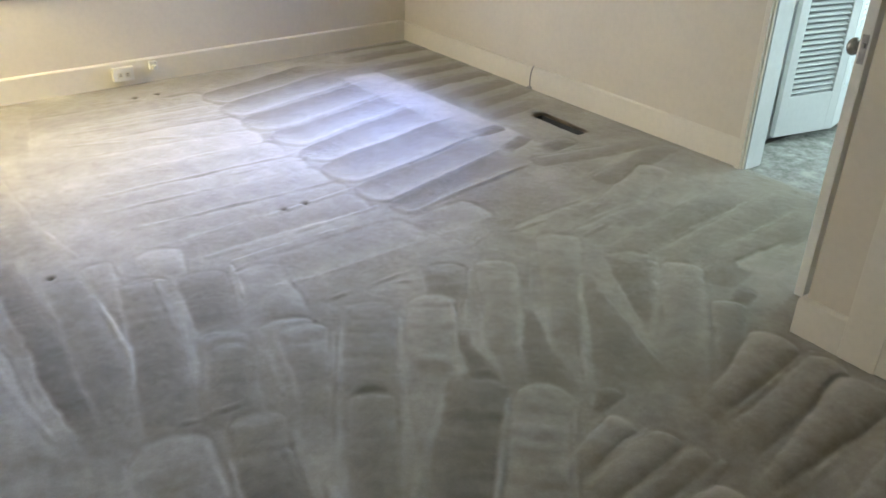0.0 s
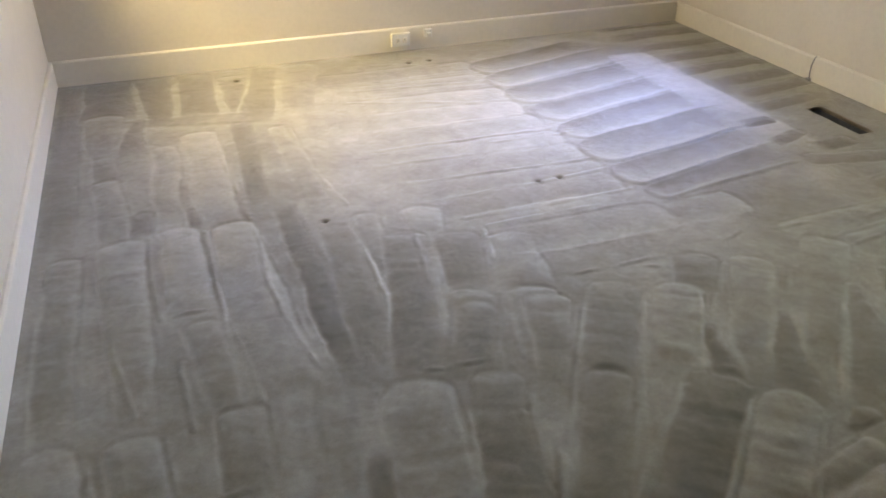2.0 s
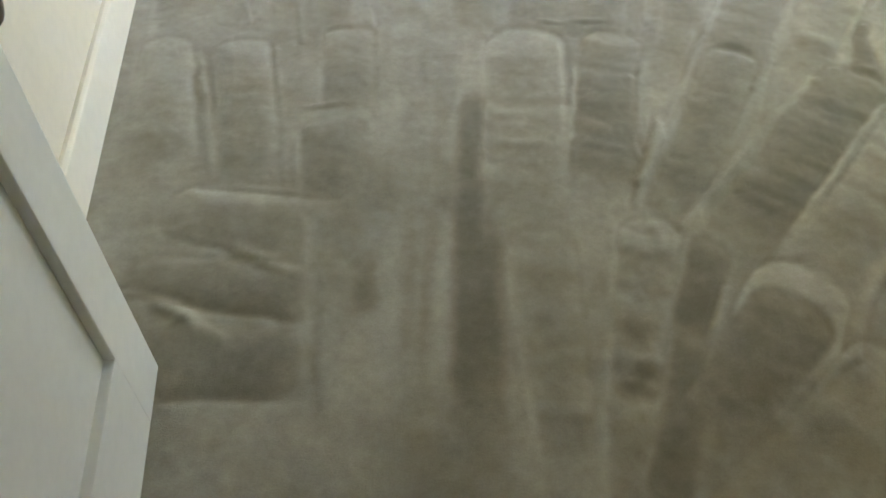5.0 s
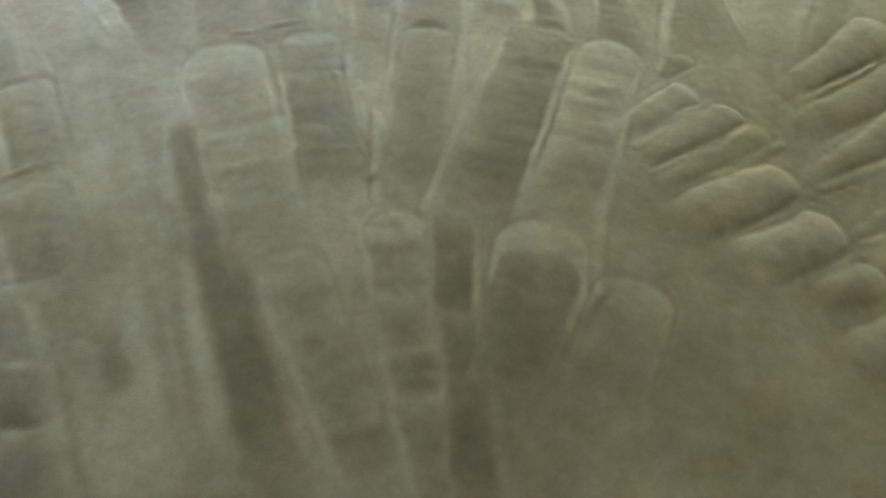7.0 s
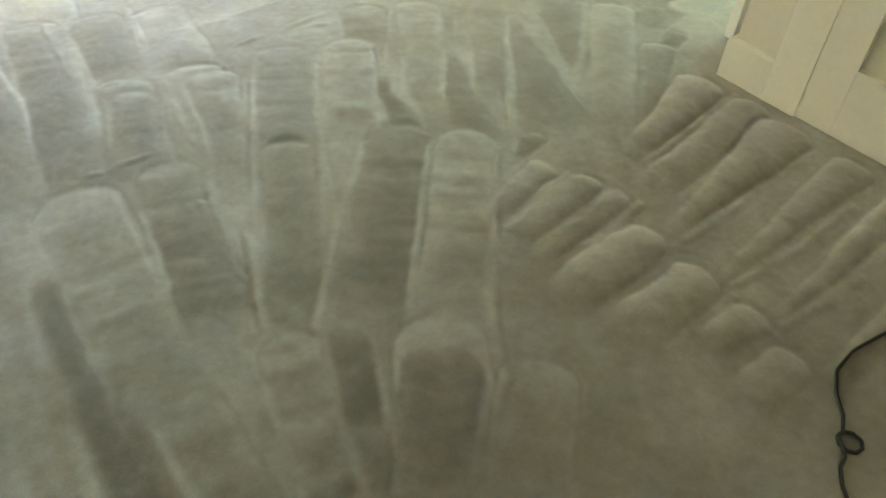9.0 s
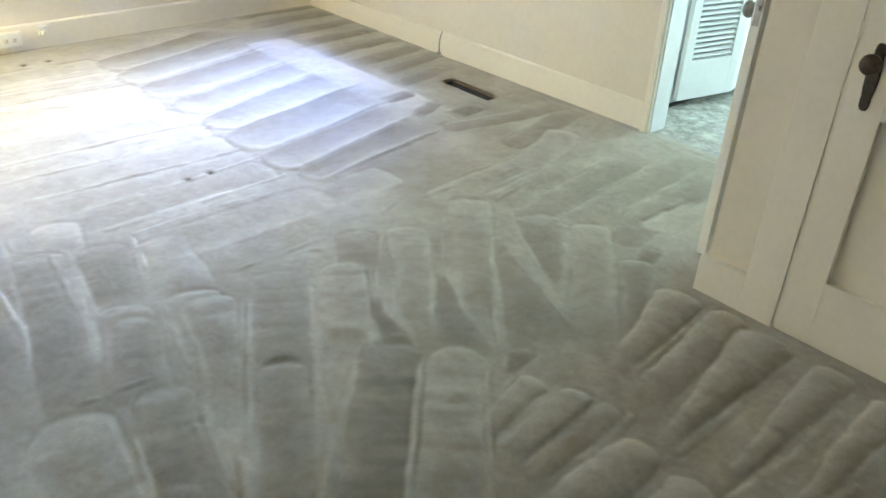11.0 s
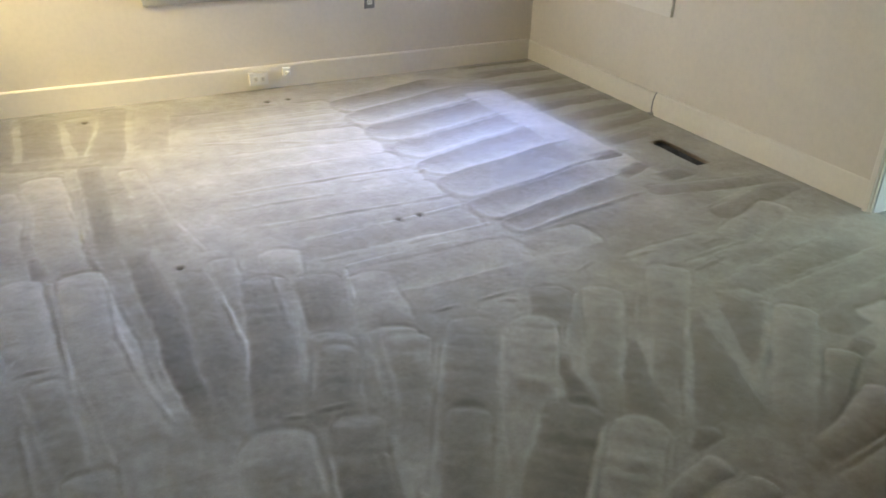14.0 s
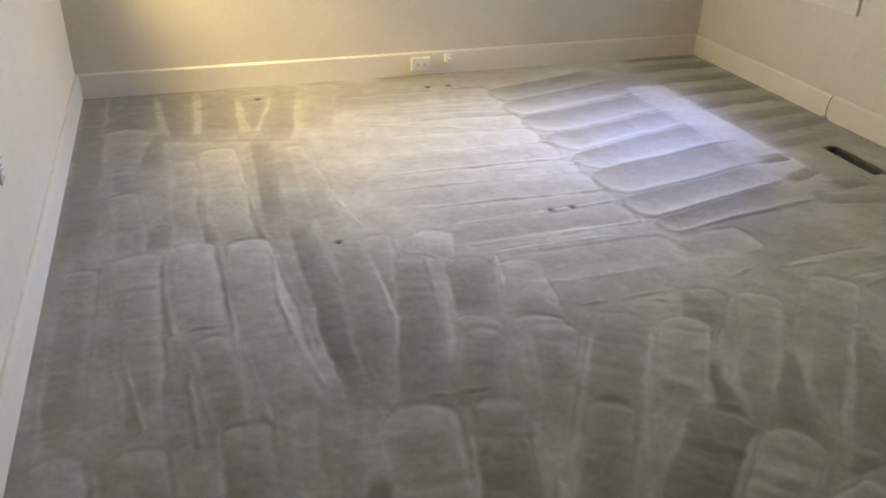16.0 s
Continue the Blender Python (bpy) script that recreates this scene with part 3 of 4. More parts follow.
def carpet():
    step = 0.0072
    x0, x1, y0, y1 = XL, XR + 0.02, YF - T, YB
    nx, ny = int((x1 - x0) / step) + 1, int((y1 - y0) / step) + 1
    xs, ys = np.linspace(x0, x1, nx), np.linspace(y0, y1, ny)
    X, Y = np.meshgrid(xs, ys)
    rng = np.random.default_rng(4)

    def wander(scale, seed):
        r = np.random.default_rng(seed)
        g = r.standard_normal((int((y1 - y0) / scale) + 4, int((x1 - x0) / scale) + 4))
        u, v = (X - x0) / scale + 0.5, (Y - y0) / scale + 0.5
        i, j = np.floor(v).astype(int), np.floor(u).astype(int)
        a, b = v - i, u - j
        a, b = a * a * (3 - 2 * a), b * b * (3 - 2 * b)
        return (g[i, j] * (1 - a) + g[i + 1, j] * a) * (1 - b) + (g[i, j + 1] * (1 - a) + g[i + 1, j + 1] * a) * b

    wx, wy = wander(0.18, 1) * 0.006 + wander(0.05, 2) * 0.0028, wander(0.18, 3) * 0.006 + wander(0.05, 4) * 0.0028
    shake = np.clip(wander(0.07, 9) + 0.5, 0, 1.5)
    scrub = wander(0.022, 11) + 0.6 * wander(0.045, 12)
    Z = 0.006 + wander(0.12, 5) * 0.0012
    L = 0.58 + wander(0.22, 6) * 0.09
    for hx, hy, tx, ty, w0, w1, k, slant, lift, roundness, chatter in STROKES:
        n = math.hypot(tx - hx, ty - hy)
        dx, dy = (tx - hx) / n, (ty - hy) / n
        U = (X + wx - hx) * dx + (Y + wy - hy) * dy
        D = -(X + wx - hx) * dy + (Y + wy - hy) * dx
        widest = max(w0, w1) / 2
        near = (U > -0.05) & (U < n + 0.16) & (np.abs(D) < widest * 1.3 + 0.02)
        if not near.any():
            continue
        u, d = U[near], D[near]
        along = np.clip(u / n, 0, 1)
        half = (w0 + (w1 - w0) * along) / 2
        v = d / half
        nose = half * roundness
        # distance inside the outline: straight sides, rounded head, tail that fades
        av = np.clip(np.abs(v), 0, 0.999)
        front = nose * (1 - np.sqrt(1 - av ** 2.3))
        inside = np.minimum((1 - np.abs(v)) * half, (u - front) * 0.55)
        fade = np.clip(1 - (u - n * 0.84) / (n * 0.16 + min(0.07, 0.12 * n)), 0, 1)
        cover = np.clip(inside / (0.017 if lift > 0.5 or lift < 0 else 0.036), 0, 1)
        cover = cover * cover * (3 - 2 * cover) * fade
        tilt = 0.5 * (1 if rng.random() < 0.5 else -1) * (0.5 + rng.random())
        crown = 1 - (1 - np.clip(inside / (half * 0.95), 0, 1)) ** 2.2
        steps = np.arange(-0.05, n + 0.3, 0.012)
        shaken = np.interp(u + 0.022 * v * v, steps, np.convolve(rng.standard_normal(len(steps) + 2), (0.3, 0.5, 0.3), "same")[1:-1])
        ripple = chatter * (0.4 + 0.6 * rng.random()) * (0.4 + 0.6 * shake[near]) * shaken
        if lift > 0:
            body = 0.0120 * lift * np.clip(half / 0.075, 0.5, 1.15) * (0.15 + 0.85 * crown) + 0.0018 * tilt * v
        else:
            body = 0.0120 * -lift * (1 - crown) + 0.0030 * np.sign(slant) * v
        if chatter > 1.7:
            body = body + 0.0017 * scrub[near]
        body = body + 0.0014 * min(1, 2 / chatter) * ripple * (1 - 0.6 * np.abs(v))
        z, l = Z[near], L[near]
        z = z * (1 - cover) + (body + 0.2 * z) * cover
        rim = np.clip(1 - (u - n * 0.8) / (n * 0.2 + 0.06), 0, 1)
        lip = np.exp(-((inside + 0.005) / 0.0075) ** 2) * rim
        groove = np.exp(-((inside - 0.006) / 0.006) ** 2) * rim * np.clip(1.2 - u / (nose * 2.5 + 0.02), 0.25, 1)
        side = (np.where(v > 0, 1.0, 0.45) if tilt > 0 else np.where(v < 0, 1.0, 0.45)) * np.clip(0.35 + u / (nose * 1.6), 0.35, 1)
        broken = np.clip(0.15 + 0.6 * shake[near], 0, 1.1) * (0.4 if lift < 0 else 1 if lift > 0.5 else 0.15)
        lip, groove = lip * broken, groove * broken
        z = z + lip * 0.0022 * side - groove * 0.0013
        # tone: lay of the stroke, plus light and shade painted across its sides
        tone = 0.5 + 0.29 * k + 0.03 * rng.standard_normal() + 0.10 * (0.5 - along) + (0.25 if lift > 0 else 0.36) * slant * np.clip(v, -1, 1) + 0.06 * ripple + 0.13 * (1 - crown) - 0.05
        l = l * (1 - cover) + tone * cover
        # light on the lip and shade in the groove go into the tone too
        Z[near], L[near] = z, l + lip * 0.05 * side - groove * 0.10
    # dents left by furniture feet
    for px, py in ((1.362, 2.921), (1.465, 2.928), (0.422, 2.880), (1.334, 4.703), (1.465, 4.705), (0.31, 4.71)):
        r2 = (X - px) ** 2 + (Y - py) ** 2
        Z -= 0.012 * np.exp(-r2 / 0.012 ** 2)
        # the hollow's shade is darkened into the tone
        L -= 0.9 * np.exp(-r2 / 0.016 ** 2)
    # narrow crests of pile pushed up between neighbouring strokes
    for k, (line, width) in enumerate(CRESTS):
        best = np.full(X.shape, 9.0)
        for (ax, ay), (bx, by) in zip(line, line[1:]):
            n2 = (bx - ax) ** 2 + (by - ay) ** 2
            px, py = X + wx * 0.5 - ax, Y + wy * 0.5 - ay
            f = np.clip((px * (bx - ax) + py * (by - ay)) / n2, 0, 1)
            d = np.hypot(px - f * (bx - ax), py - f * (by - ay))
            signed = np.where(-px * (by - ay) + py * (bx - ax) > 0, d, -d)
            best = np.where(d < np.abs(best), signed, best)
        flank = (1 if k % 2 else -1) * width * 1.35
        uneven = np.clip(0.25 + 0.65 * shake, 0.1, 1.15)
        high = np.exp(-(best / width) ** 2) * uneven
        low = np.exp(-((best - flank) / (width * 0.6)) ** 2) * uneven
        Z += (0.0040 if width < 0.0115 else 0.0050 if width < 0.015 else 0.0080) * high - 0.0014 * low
        # lit crest and shaded flank, put into the tone
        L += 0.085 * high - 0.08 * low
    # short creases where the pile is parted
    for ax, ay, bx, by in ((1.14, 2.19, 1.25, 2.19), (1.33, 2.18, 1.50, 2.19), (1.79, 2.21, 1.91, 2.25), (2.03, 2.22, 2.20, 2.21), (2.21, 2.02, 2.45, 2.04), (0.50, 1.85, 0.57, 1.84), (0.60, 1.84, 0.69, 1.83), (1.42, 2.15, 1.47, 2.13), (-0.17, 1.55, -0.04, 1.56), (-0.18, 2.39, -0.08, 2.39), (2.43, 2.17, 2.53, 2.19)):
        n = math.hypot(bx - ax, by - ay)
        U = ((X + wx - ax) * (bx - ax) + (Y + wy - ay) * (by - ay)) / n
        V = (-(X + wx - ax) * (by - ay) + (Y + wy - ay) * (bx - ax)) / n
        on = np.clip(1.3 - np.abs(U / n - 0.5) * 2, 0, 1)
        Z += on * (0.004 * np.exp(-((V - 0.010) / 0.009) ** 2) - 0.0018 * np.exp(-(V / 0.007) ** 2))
        # shade inside the crease, darkened into the tone
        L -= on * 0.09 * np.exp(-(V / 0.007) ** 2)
    edge = np.minimum(np.minimum(X - XL, XR - X), YB - Y)
    Z = Z * np.clip((edge - 0.005) / 0.07, 0, 1) + 0.004 * np.exp(-np.maximum(edge - 0.02, 0) / 0.02)
    Z += wander(0.012, 7) * 0.0004
    L = np.clip(L + wander(0.035, 8) * 0.025, 0, 1)
    # keep the sheet inside the room, outside the walls, and open over the floor register
    cx, cy = (X[:-1, :-1] + X[1:, 1:]) / 2, (Y[:-1, :-1] + Y[1:, 1:]) / 2
    keep = ~((cx > XC + 0.012) & (cy < 1.13)) & ~((cx > VX0) & (cx < VX1) & (cy > VY0) & (cy < VY1))
    keep &= ~((cy < YF - 0.01) & ((cx < FD[0]) | (cx > FD[1])))
    idx = np.arange(nx * ny).reshape(ny, nx)
    quads = np.stack([idx[:-1, :-1], idx[:-1, 1:], idx[1:, 1:], idx[1:, :-1]], -1)[keep]
    used = np.zeros(nx * ny, bool)
    used[quads.ravel()] = True
    renum = np.cumsum(used) - 1
    co = np.stack([X.ravel(), Y.ravel(), Z.ravel()], 1)[used]
    me = bpy.data.meshes.new("carpet")
    q = renum[quads].astype(np.int32)
    me.vertices.add(len(co))
    me.vertices.foreach_set("co", co.ravel().astype(np.float32))
    me.loops.add(q.size)
    me.loops.foreach_set("vertex_index", q.ravel())
    me.polygons.add(len(q))
    me.polygons.foreach_set("loop_start", np.arange(0, q.size, 4, dtype=np.int32))
    me.polygons.foreach_set("use_smooth", np.ones(len(q), bool))
    me.update()
    global floor_z

    def floor_z(px, py):
        return float(Z[min(max(int((py - y0) / (y1 - y0) * (ny - 1) + 0.5), 0), ny - 1), min(max(int((px - x0) / (x1 - x0) * (nx - 1) + 0.5), 0), nx - 1)])

    at = me.attributes.new("lay_shade", "FLOAT", "POINT")
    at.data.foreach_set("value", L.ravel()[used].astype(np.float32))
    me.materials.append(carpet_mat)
    me.validate()
    return tagged(new("floor_carpet", me), "beige cut-pile carpet with freshly raked cleaning strokes", "carpet", kind="structure")


carpet()
structure("floor_slab", boxes((XL - T, VX0, -1.6, YB + T, -0.10, -0.014), (VX0, XR + 0.02, VY1, YB + T, -0.10, -0.014), (VX1, XR + 0.02, VY0, VY1, -0.10, -0.014),
                              (VX0, XR + 0.02, 1.16, VY0, -0.10, -0.014)),
          plain("plywood", (0.30, 0.24, 0.17), 0.8), "wooden subfloor under the carpet", "floor")
structure("floor_passage", boxes((XL, 1.4, -1.6, YF - T, -0.014, -0.002)), carpet_mat, "beige carpet in the passage", "carpet")

# open floor register: sheet-metal duct below the carpet
duct = tagged(empty("floor_register", pose(VX0, VY0, 0)), "open floor duct of dark sheet metal in the carpet", "floor register")
dw, dl = VX1 - VX0, VY1 - VY0
part("duct_wall", boxes((0.001, 0.004, 0.001, dl - 0.001, -0.30, -0.012), (dw - 0.004, dw - 0.001, 0.001, dl - 0.001, -0.30, -0.012),
                        (0.004, dw - 0.004, 0.001, 0.004, -0.30, -0.012), (0.004, dw - 0.004, dl - 0.004, dl - 0.001, -0.30, -0.012)), duct_metal, duct)
part("duct_bottom", boxes((0.001, dw - 0.001, 0.001, dl - 0.001, -0.31, -0.301)), duct_metal, duct)


# ---- windows ----
def window(name, m, wide, z0, z1, label, apron=None):
    """Sash window in the local xz plane: room side is -y, opening from x=0 to wide."""
    w = tagged(empty(name, m), label, "window", kind="structure")
    part("window_frame", boxes((0, 0.035, 0.02, 0.09, z0, z1), (wide - 0.035, wide, 0.02, 0.09, z0, z1), (0.035, wide - 0.035, 0.02, 0.09, z1 - 0.04, z1),
                               (0.035, wide - 0.035, 0.02, 0.09, z0, z0 + 0.04), (0.035, wide - 0.035, 0.03, 0.07, (z0 + z1) / 2 - 0.02, (z0 + z1) / 2 + 0.02)), white_paint, w)
    part("casing", boxes((-0.07, 0.0, -0.018, 0, z0 + 0.004, z1 + 0.07), (wide, wide + 0.07, -0.018, 0, z0 + 0.004, z1 + 0.07), (0, wide, -0.018, 0, z1, z1 + 0.07), bevel=0.003), trim_paint, w)
    part("window_sill", boxes((-0.08, wide + 0.08, -0.11, 0.0, z0 - 0.025, z0 + 0.003), bevel=0.004), trim_paint, w)
    part("apron", boxes((-0.055, wide + 0.055, -0.02, 0, z0 - 0.165, z0 - 0.0255), bevel=0.003), apron or trim_paint, w)
    for a, b in ((z0 + 0.041, (z0 + z1) / 2 - 0.021), ((z0 + z1) / 2 + 0.021, z1 - 0.041)):
        g = part("pane", boxes((0.036, wide - 0.036, 0.048, 0.052, a, b)), glass, w)
        g.visible_shadow = False
    return w


# the back apron's grey is the shade below its sill, put into the colour
window("window_1", pose(BW[0], YB, 0), BW[1] - BW[0], BW[2] - 0.02, BW[3], "white sash window with its apron greyed for the sill's shade", painted("apron_shade", (0.42, 0.41, 0.36), 0.5))
window("window_2", pose(XR, RW[1], 0, 0, 0, -90), RW[1] - RW[0], RW[2] + 0.01, RW[3], "white sash window with a painted sill")
window("window_3", pose(XL, LW[0], 0, 0, 0, 90), LW[1] - LW[0], LW[2], LW[3], "white sash window high in the wall")


# ---- doors ----
def knob_set(parent, x, z, out, mat, plate_mat, plate_half=0.093, plate_label="", tall_off=-0.042, base=0.0):
    """Ball knob, neck and long escutcheon on the face y=0 of a door, standing out along local -y (out=-1) or +y (out=1)."""
    bm = bmesh.new()
    w, h = 0.019, plate_half
    outline = []
    for i in range(24):
        a = 2 * math.pi * i / 24
        s, c = math.sin(a), math.cos(a)
        outline.append((w * (abs(c) ** 0.55) * (1 if c > 0 else -1) * (0.80 + 0.20 * abs(math.cos(a * 3))), h * (abs(s) ** 0.8) * (1 if s > 0 else -1)))
    rim = [bm.verts.new((px, 0, pz)) for px, pz in outline]
    top = [bm.verts.new((px * 0.78, 0.005 * out, pz * 0.95)) for px, pz in outline]
    for i in range(24):
        j = (i + 1) % 24
        bm.faces.new((rim[i], rim[j], top[j], top[i]))
    bm.faces.new(top)
    bm.faces.new(rim[::-1])
    turned(bm, pose(x, base, z + tall_off))
    plate = part("escutcheon", bm, plate_mat, parent, plate_label or "dark pitted bronze backplate")
    key = lathe([(0, 0), (0.0045, 0.0), (0.0045, 0.0012), (0, 0.0012)], 12)
    box(key, -0.0018, 0.0018, -0.013, 0.0, 0.0, 0.0012)
    turned(key, pose(x, base + 0.0052 * out, z - 0.075, -90 * out, 0, 0))
    part("keyhole", key, dark_slot, plate)
    prof = [(0, 0), (0.016, 0), (0.016, 0.005), (0.0095, 0.008), (0.0085, 0.017), (0.013, 0.020), (0.0225, 0.024), (0.0275, 0.032), (0.0285, 0.039), (0.0265, 0.047), (0.020, 0.053), (0.009, 0.056), (0, 0.0565)]
    part("knob", turned(lathe(prof), pose(x, base + 0.004 * out, z, -90 * out, 0, 0)), mat, parent, "round dark bronze knob", True)


def panel_door(name, m, wide, high, thick, label, faces=(-1,), knob_x=0.05, knob_z=0.87, mat=None):
    """Door leaf in the local xz plane, from x=0 (latch edge) to wide; stiles, rails and deep flat panels. Its faces lie at y=0 and y=thick."""
    mat = mat or door_paint
    d = tagged(empty(name, m), label, "door", kind="structure")
    st, zs = 0.122, (0.0, 0.222, 0.735, 0.925, high - 0.13, high)
    part("stile", boxes((0, st, 0, thick, 0.0, high), bevel=0.003), mat, d)
    part("stile", boxes((wide - st, wide, 0, thick, 0.0, high), bevel=0.0025), mat, d)
    for a, b in ((zs[0], zs[1]), (zs[2], zs[3]), (zs[4], zs[5])):
        part("rail", boxes((st - 0.001, wide - st + 0.001, 0.0006, thick - 0.0006, a, b), bevel=0.002), mat, d)
    for a, b in ((zs[1], zs[2]), (zs[3], zs[4])):
        part("panel", boxes((st - 0.008, wide - st + 0.008, thick / 2 - 0.003, thick / 2 + 0.003, a - 0.008, b + 0.008)), mat, d)
    return d


# left entrance door, swung open along the left wall; its latch edge towards the window
DT = 0.044
left_door = panel_door("door_1", pose(-0.44 - DT, 0.81, 0.012, 0, 0, -90), 0.81, 2.0, DT, "white painted panel door standing open along the wall")
knob_set(left_door, 0.085, 0.869, 1, aged_bronze, aged_bronze, plate_half=0.0895, tall_off=-0.0415, base=DT)
# closed closet door flush in its casing
closet_door = panel_door("door_2", pose(XC - 0.019, CD[1], 0.008, 0, 0, -90), CD[1] - CD[0], 2.02, DT, "cream painted two-panel closet door, closed", mat=trim_paint)
knob_set(closet_door, 0.068, 0.885, -1, aged_bronze, aged_bronze)
# door to the hall, swung open into the room in front of the closet's end wall
hall_door = panel_door("door_3", pose(2.532, 1.247, 0.012, 0, 0, 0), 0.825, 2.0, 0.035, "cream painted door standing open into the bedroom")
knob_set(hall_door, 0.06, 0.868, 1, worn_steel, worn_steel, base=0.035)
part("latch_plate", boxes((-0.0015, 0.0005, 0.007, 0.028, 0.835, 0.925)), worn_steel, hall_door, "worn steel latch plate")
part("latch_bolt", boxes((-0.010, 0.0, 0.011, 0.023, 0.885, 0.90), bevel=0.002), worn_steel, hall_door)

# ---- louvred closet door in the hall ----
def louvre_leaf(name, m, wide, high, label):
    d = tagged(empty(name, m), label, "louvre door")
    st = 0.055
    part("stile", boxes((0, st, 0, 0.028, 0.035, high), bevel=0.002), white_paint, d)
    part("stile", boxes((wide - st, wide, 0, 0.028, 0.035, high), bevel=0.002), white_paint, d)
    for a, b in ((0.035, 0.245), (1.02, 1.10), (high - 0.08, high)):
        part("rail", boxes((st - 0.001, wide - st + 0.001, 0.0005, 0.0275, a, b), bevel=0.002), white_paint, d)
    slat = None
    for z0, z1 in ((0.25, 1.02), (1.10, high - 0.08)):
        n = int((z1 - z0) / 0.0275)
        for i in range(n):
            if slat is None:
                bm = boxes((st, wide - st, -0.0100, 0.0100, -0.0026, 0.0026))
                slat = part("slat", bm, white_paint, d)
                ob = slat
            else:
                ob = new("slat", slat.data)
                ob.parent = d
            ob.matrix_basis = pose(0, 0.014, z0 + (i + 0.5) * (z1 - z0) / n, 29, 0, 0)
    return d


ang = math.degrees(math.atan2(-0.08, 0.36))
louvre_leaf("louvre_door", pose(3.80, 2.225, 0, 0, 0, ang), 0.40, 1.99, "white bifold louvre door with dark gaps, slightly folded")
louvre_leaf("louvre_door", pose(3.80 + 0.402 * math.cos(radians(ang)), 2.225 + 0.402 * math.sin(radians(ang)), 0, 0, 0, -ang), 0.40, 1.99, "white bifold louvre door with dark gaps, slightly folded")
structure("trim_hall_closet", boxes((3.66, 3.90, YH - 0.018, YH, 0, 2.09), (4.61, 4.68, YH - 0.018, YH, 0, 2.09), (3.90, 4.61, YH - 0.018, YH, 2.02, 2.09)),
          white_paint, "white casing of the hall closet", "casing")


# ---- small things ----
def duplex(name, m, plate_mat, face_mat, label, wide=0.07, high=0.115):
    """Outlet with two receptacles, local x along the wall, -y out of it, standing upright."""
    o = tagged(empty(name, m), label, "outlet")
    part("cover_plate", boxes((-wide / 2, wide / 2, -0.006, 0, -high / 2, high / 2), bevel=0.0022), plate_mat, o)
    for s in (-1, 1):
        r = part("receptacle", boxes((-0.017, 0.017, -0.010, -0.005, s * 0.0195 - 0.014, s * 0.0195 + 0.014), bevel=0.003), face_mat, o)
        part("slot", boxes((-0.008, -0.0055, -0.0105, -0.0095, s * 0.0195 - 0.003, s * 0.0195 + 0.007), (0.0055, 0.008, -0.0105, -0.0095, s * 0.0195 - 0.003, s * 0.0195 + 0.006)), dark_slot, r)
    part("screw", turned(lathe([(0, 0), (0.003, 0), (0.002, 0.0015), (0, 0.0018)], 12), pose(0, -0.006, 0, 90, 0, 0)), worn_steel, o)
    return o


duplex("wall_outlet", pose(2.122, YB, 0.505), steel_plate, white_plastic, "dark metal wall outlet with two white receptacles")
duplex("wall_outlet", pose(XL, 2.69, 0.535, 0, 0, 90), pale_steel, white_plastic, "grey metal wall outlet with two white receptacles")
# surface-mounted box on the baseboard
ob = tagged(empty("baseboard_outlet", pose(1.358, YB - BT, 0.080)), "ivory surface-mounted outlet box on the baseboard", "outlet")
part("housing", boxes((-0.060, 0.060, -0.030, 0, -0.041, 0.041), bevel=0.004), ivory_plastic, ob)
part("cover_plate", boxes((-0.057, 0.057, -0.034, -0.0301, -0.037, 0.037), bevel=0.0015), white_plastic, ob)
for s in (-1, 1):
    r = part("receptacle", boxes((s * 0.022 - 0.014, s * 0.022 + 0.014, -0.037, -0.033, -0.016, 0.016), bevel=0.0015), ivory_plastic, ob)
    part("slot", boxes((s * 0.022 - 0.006, s * 0.022 + 0.006, -0.0375, -0.0365, 0.004, 0.0065), (s * 0.022 - 0.006, s * 0.022 + 0.006, -0.0375, -0.0365, -0.0065, -0.004)), dark_slot, r)
# phone jack with its plug
jack = tagged(empty("phone_jack", pose(1.540, YB - BT, 0.106)), "small white phone jack on the baseboard", "phone jack")
part("housing", boxes((-0.024, 0.024, -0.026, 0, -0.024, 0.024), bevel=0.004), white_plastic, jack)
part("plug", boxes((-0.014, 0.010, -0.052, -0.0262, -0.016, 0.006), bevel=0.003), ivory_plastic, jack)
part("screw", turned(lathe([(0, 0), (0.0035, 0), (0.0025, 0.0015), (0, 0.0018)], 12), pose(0.012, -0.026, 0.014, 90, 0, 0)), worn_steel, jack)

# cable end at the joint of the right baseboard
stop = tagged(empty("cable_stub", pose(XR - 0.026, 3.603, 0.0)), "short grey cable end rising beside the baseboard joint", "cable")


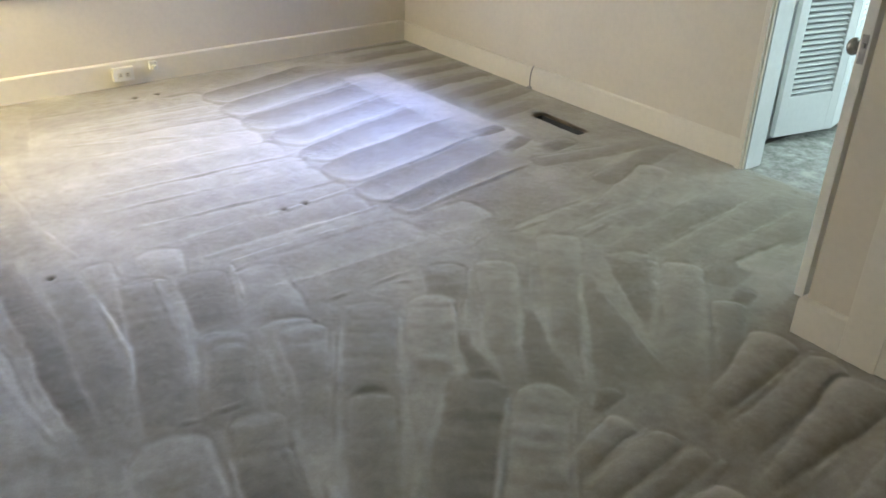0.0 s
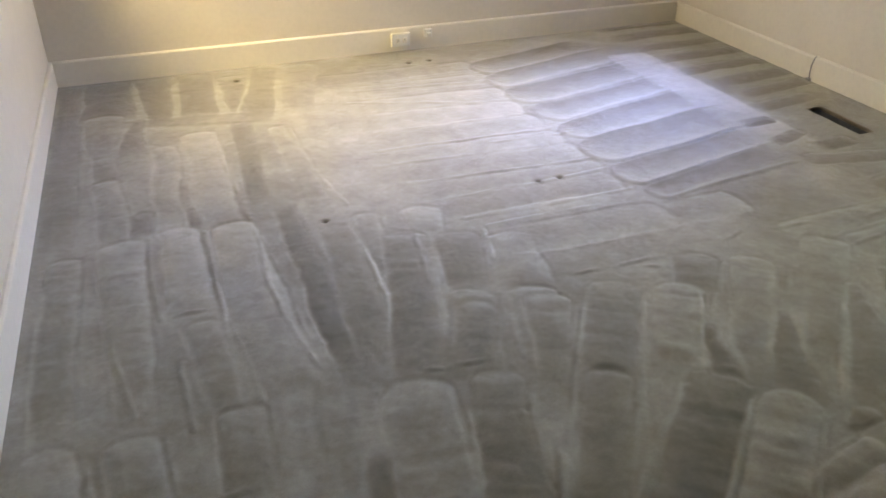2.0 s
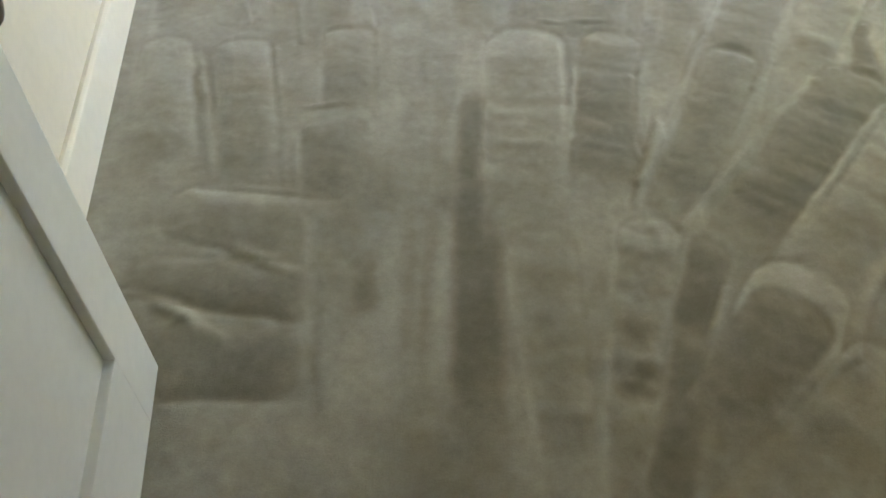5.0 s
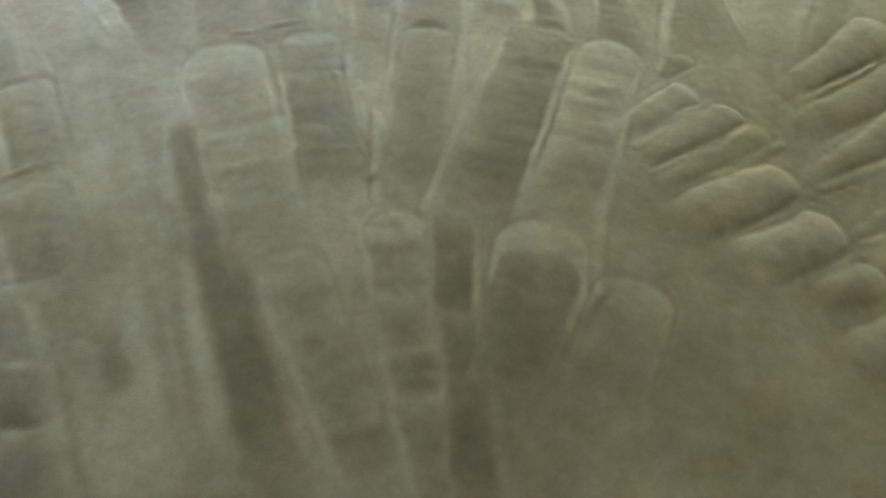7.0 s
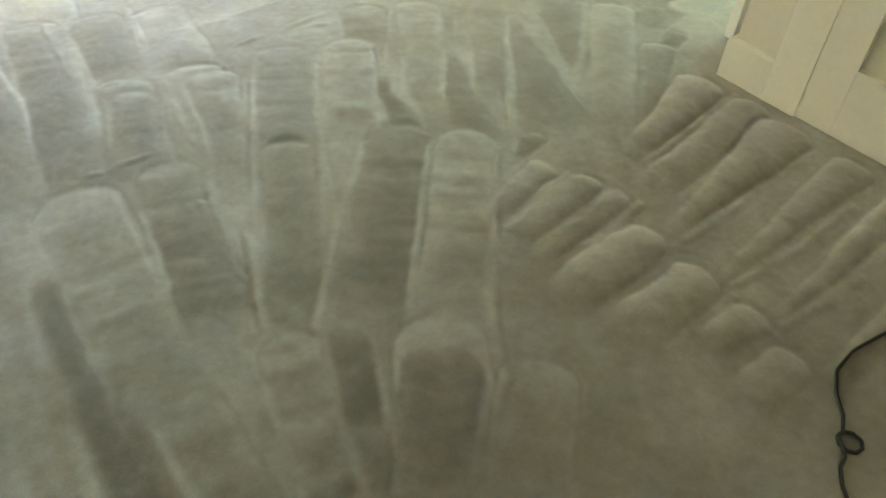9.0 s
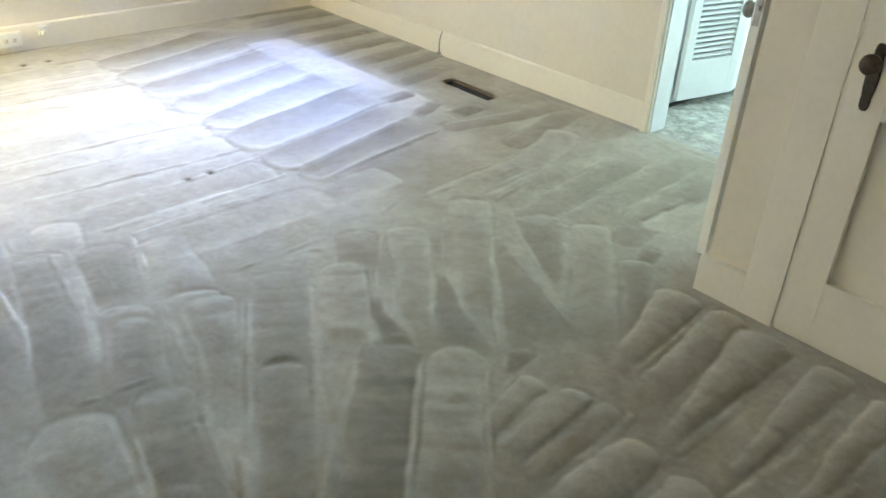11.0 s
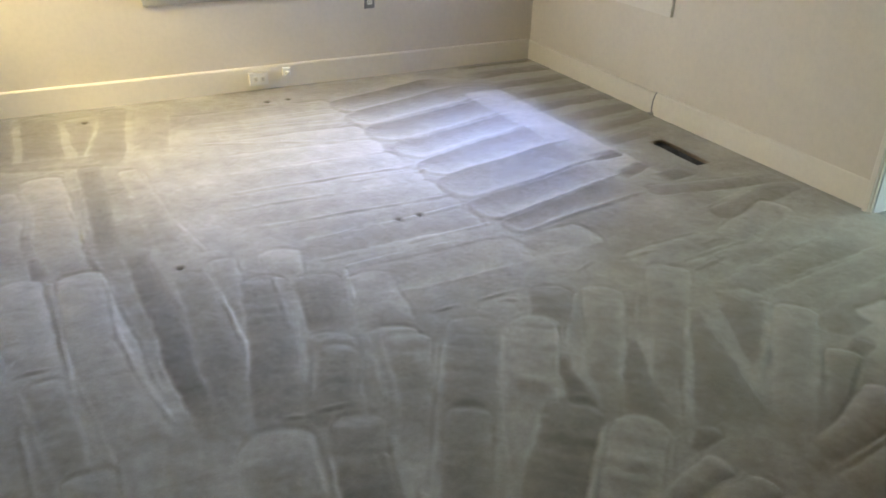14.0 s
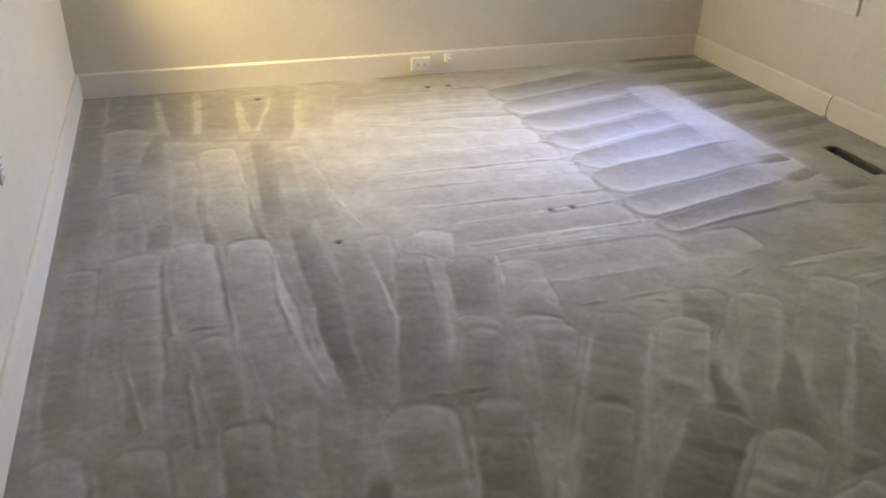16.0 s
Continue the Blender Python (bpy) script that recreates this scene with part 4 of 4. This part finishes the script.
def tube(name, pts, radius, mat, parent=None):
    cu = bpy.data.curves.new(name, "CURVE")
    cu.dimensions, cu.bevel_depth, cu.bevel_resolution, cu.resolution_u = "3D", radius, 4, 8
    sp = cu.splines.new("NURBS")
    sp.points.add(len(pts) - 1)
    for p, c in zip(sp.points, pts):
        p.co = (*c, 1)
    sp.use_endpoint_u, sp.order_u = True, 3
    tmp = new(name, cu)
    dg = bpy.context.evaluated_depsgraph_get()
    me = bpy.data.meshes.new_from_object(tmp.evaluated_get(dg))
    bpy.data.objects.remove(tmp)
    me.name = name
    me.materials.clear()
    me.materials.append(mat)
    me.polygons.foreach_set("use_smooth", [True] * len(me.polygons))
    ob = new(name, me)
    if parent:
        ob.parent = parent
    return ob


tube("wire", [(0.004, -0.002, 0.0), (0, 0, 0.03), (-0.002, 0.001, 0.08), (0.004, -0.006, 0.13), (0.012, -0.012, 0.145)], 0.0032, steel_plate, stop)
part("clip", boxes((-0.012, 0.006, -0.014, 0.014, 0.0, 0.022), bevel=0.003), worn_steel, stop)

# black cord on the carpet, with one loop
loop = [(1.372 + 0.024 * math.cos(a), 0.140 + 0.026 * math.sin(a), 0.004 * i / 9) for i, a in enumerate(radians(60 + 45 * k) for k in range(10))]
cord_pts = [(2.05, 0.10, 0), (1.90, 0.19, 0), (1.78, 0.222, 0), (1.69, 0.245, 0), (1.60, 0.262, 0), (1.52, 0.257, 0), (1.465, 0.225, 0), (1.425, 0.185, 0)] + loop + \
    [(1.335, 0.128, 0), (1.305, 0.122, 0), (1.27, 0.098, 0), (1.235, 0.06, 0), (1.21, 0.02, 0), (1.20, -0.02, 0)]
fine = []
for (ax, ay, az), (bx, by, bz) in zip(cord_pts, cord_pts[1:]):
    for k in range(3):
        px, py, pz = ax + (bx - ax) * k / 3, ay + (by - ay) * k / 3, az + (bz - az) * k / 3
        fine.append((px, py, pz + floor_z(px, py) + 0.0045))
tagged(tube("power_cord", fine, 0.0042, black_rubber), "thin black rubber cord looped on the carpet", "cord")
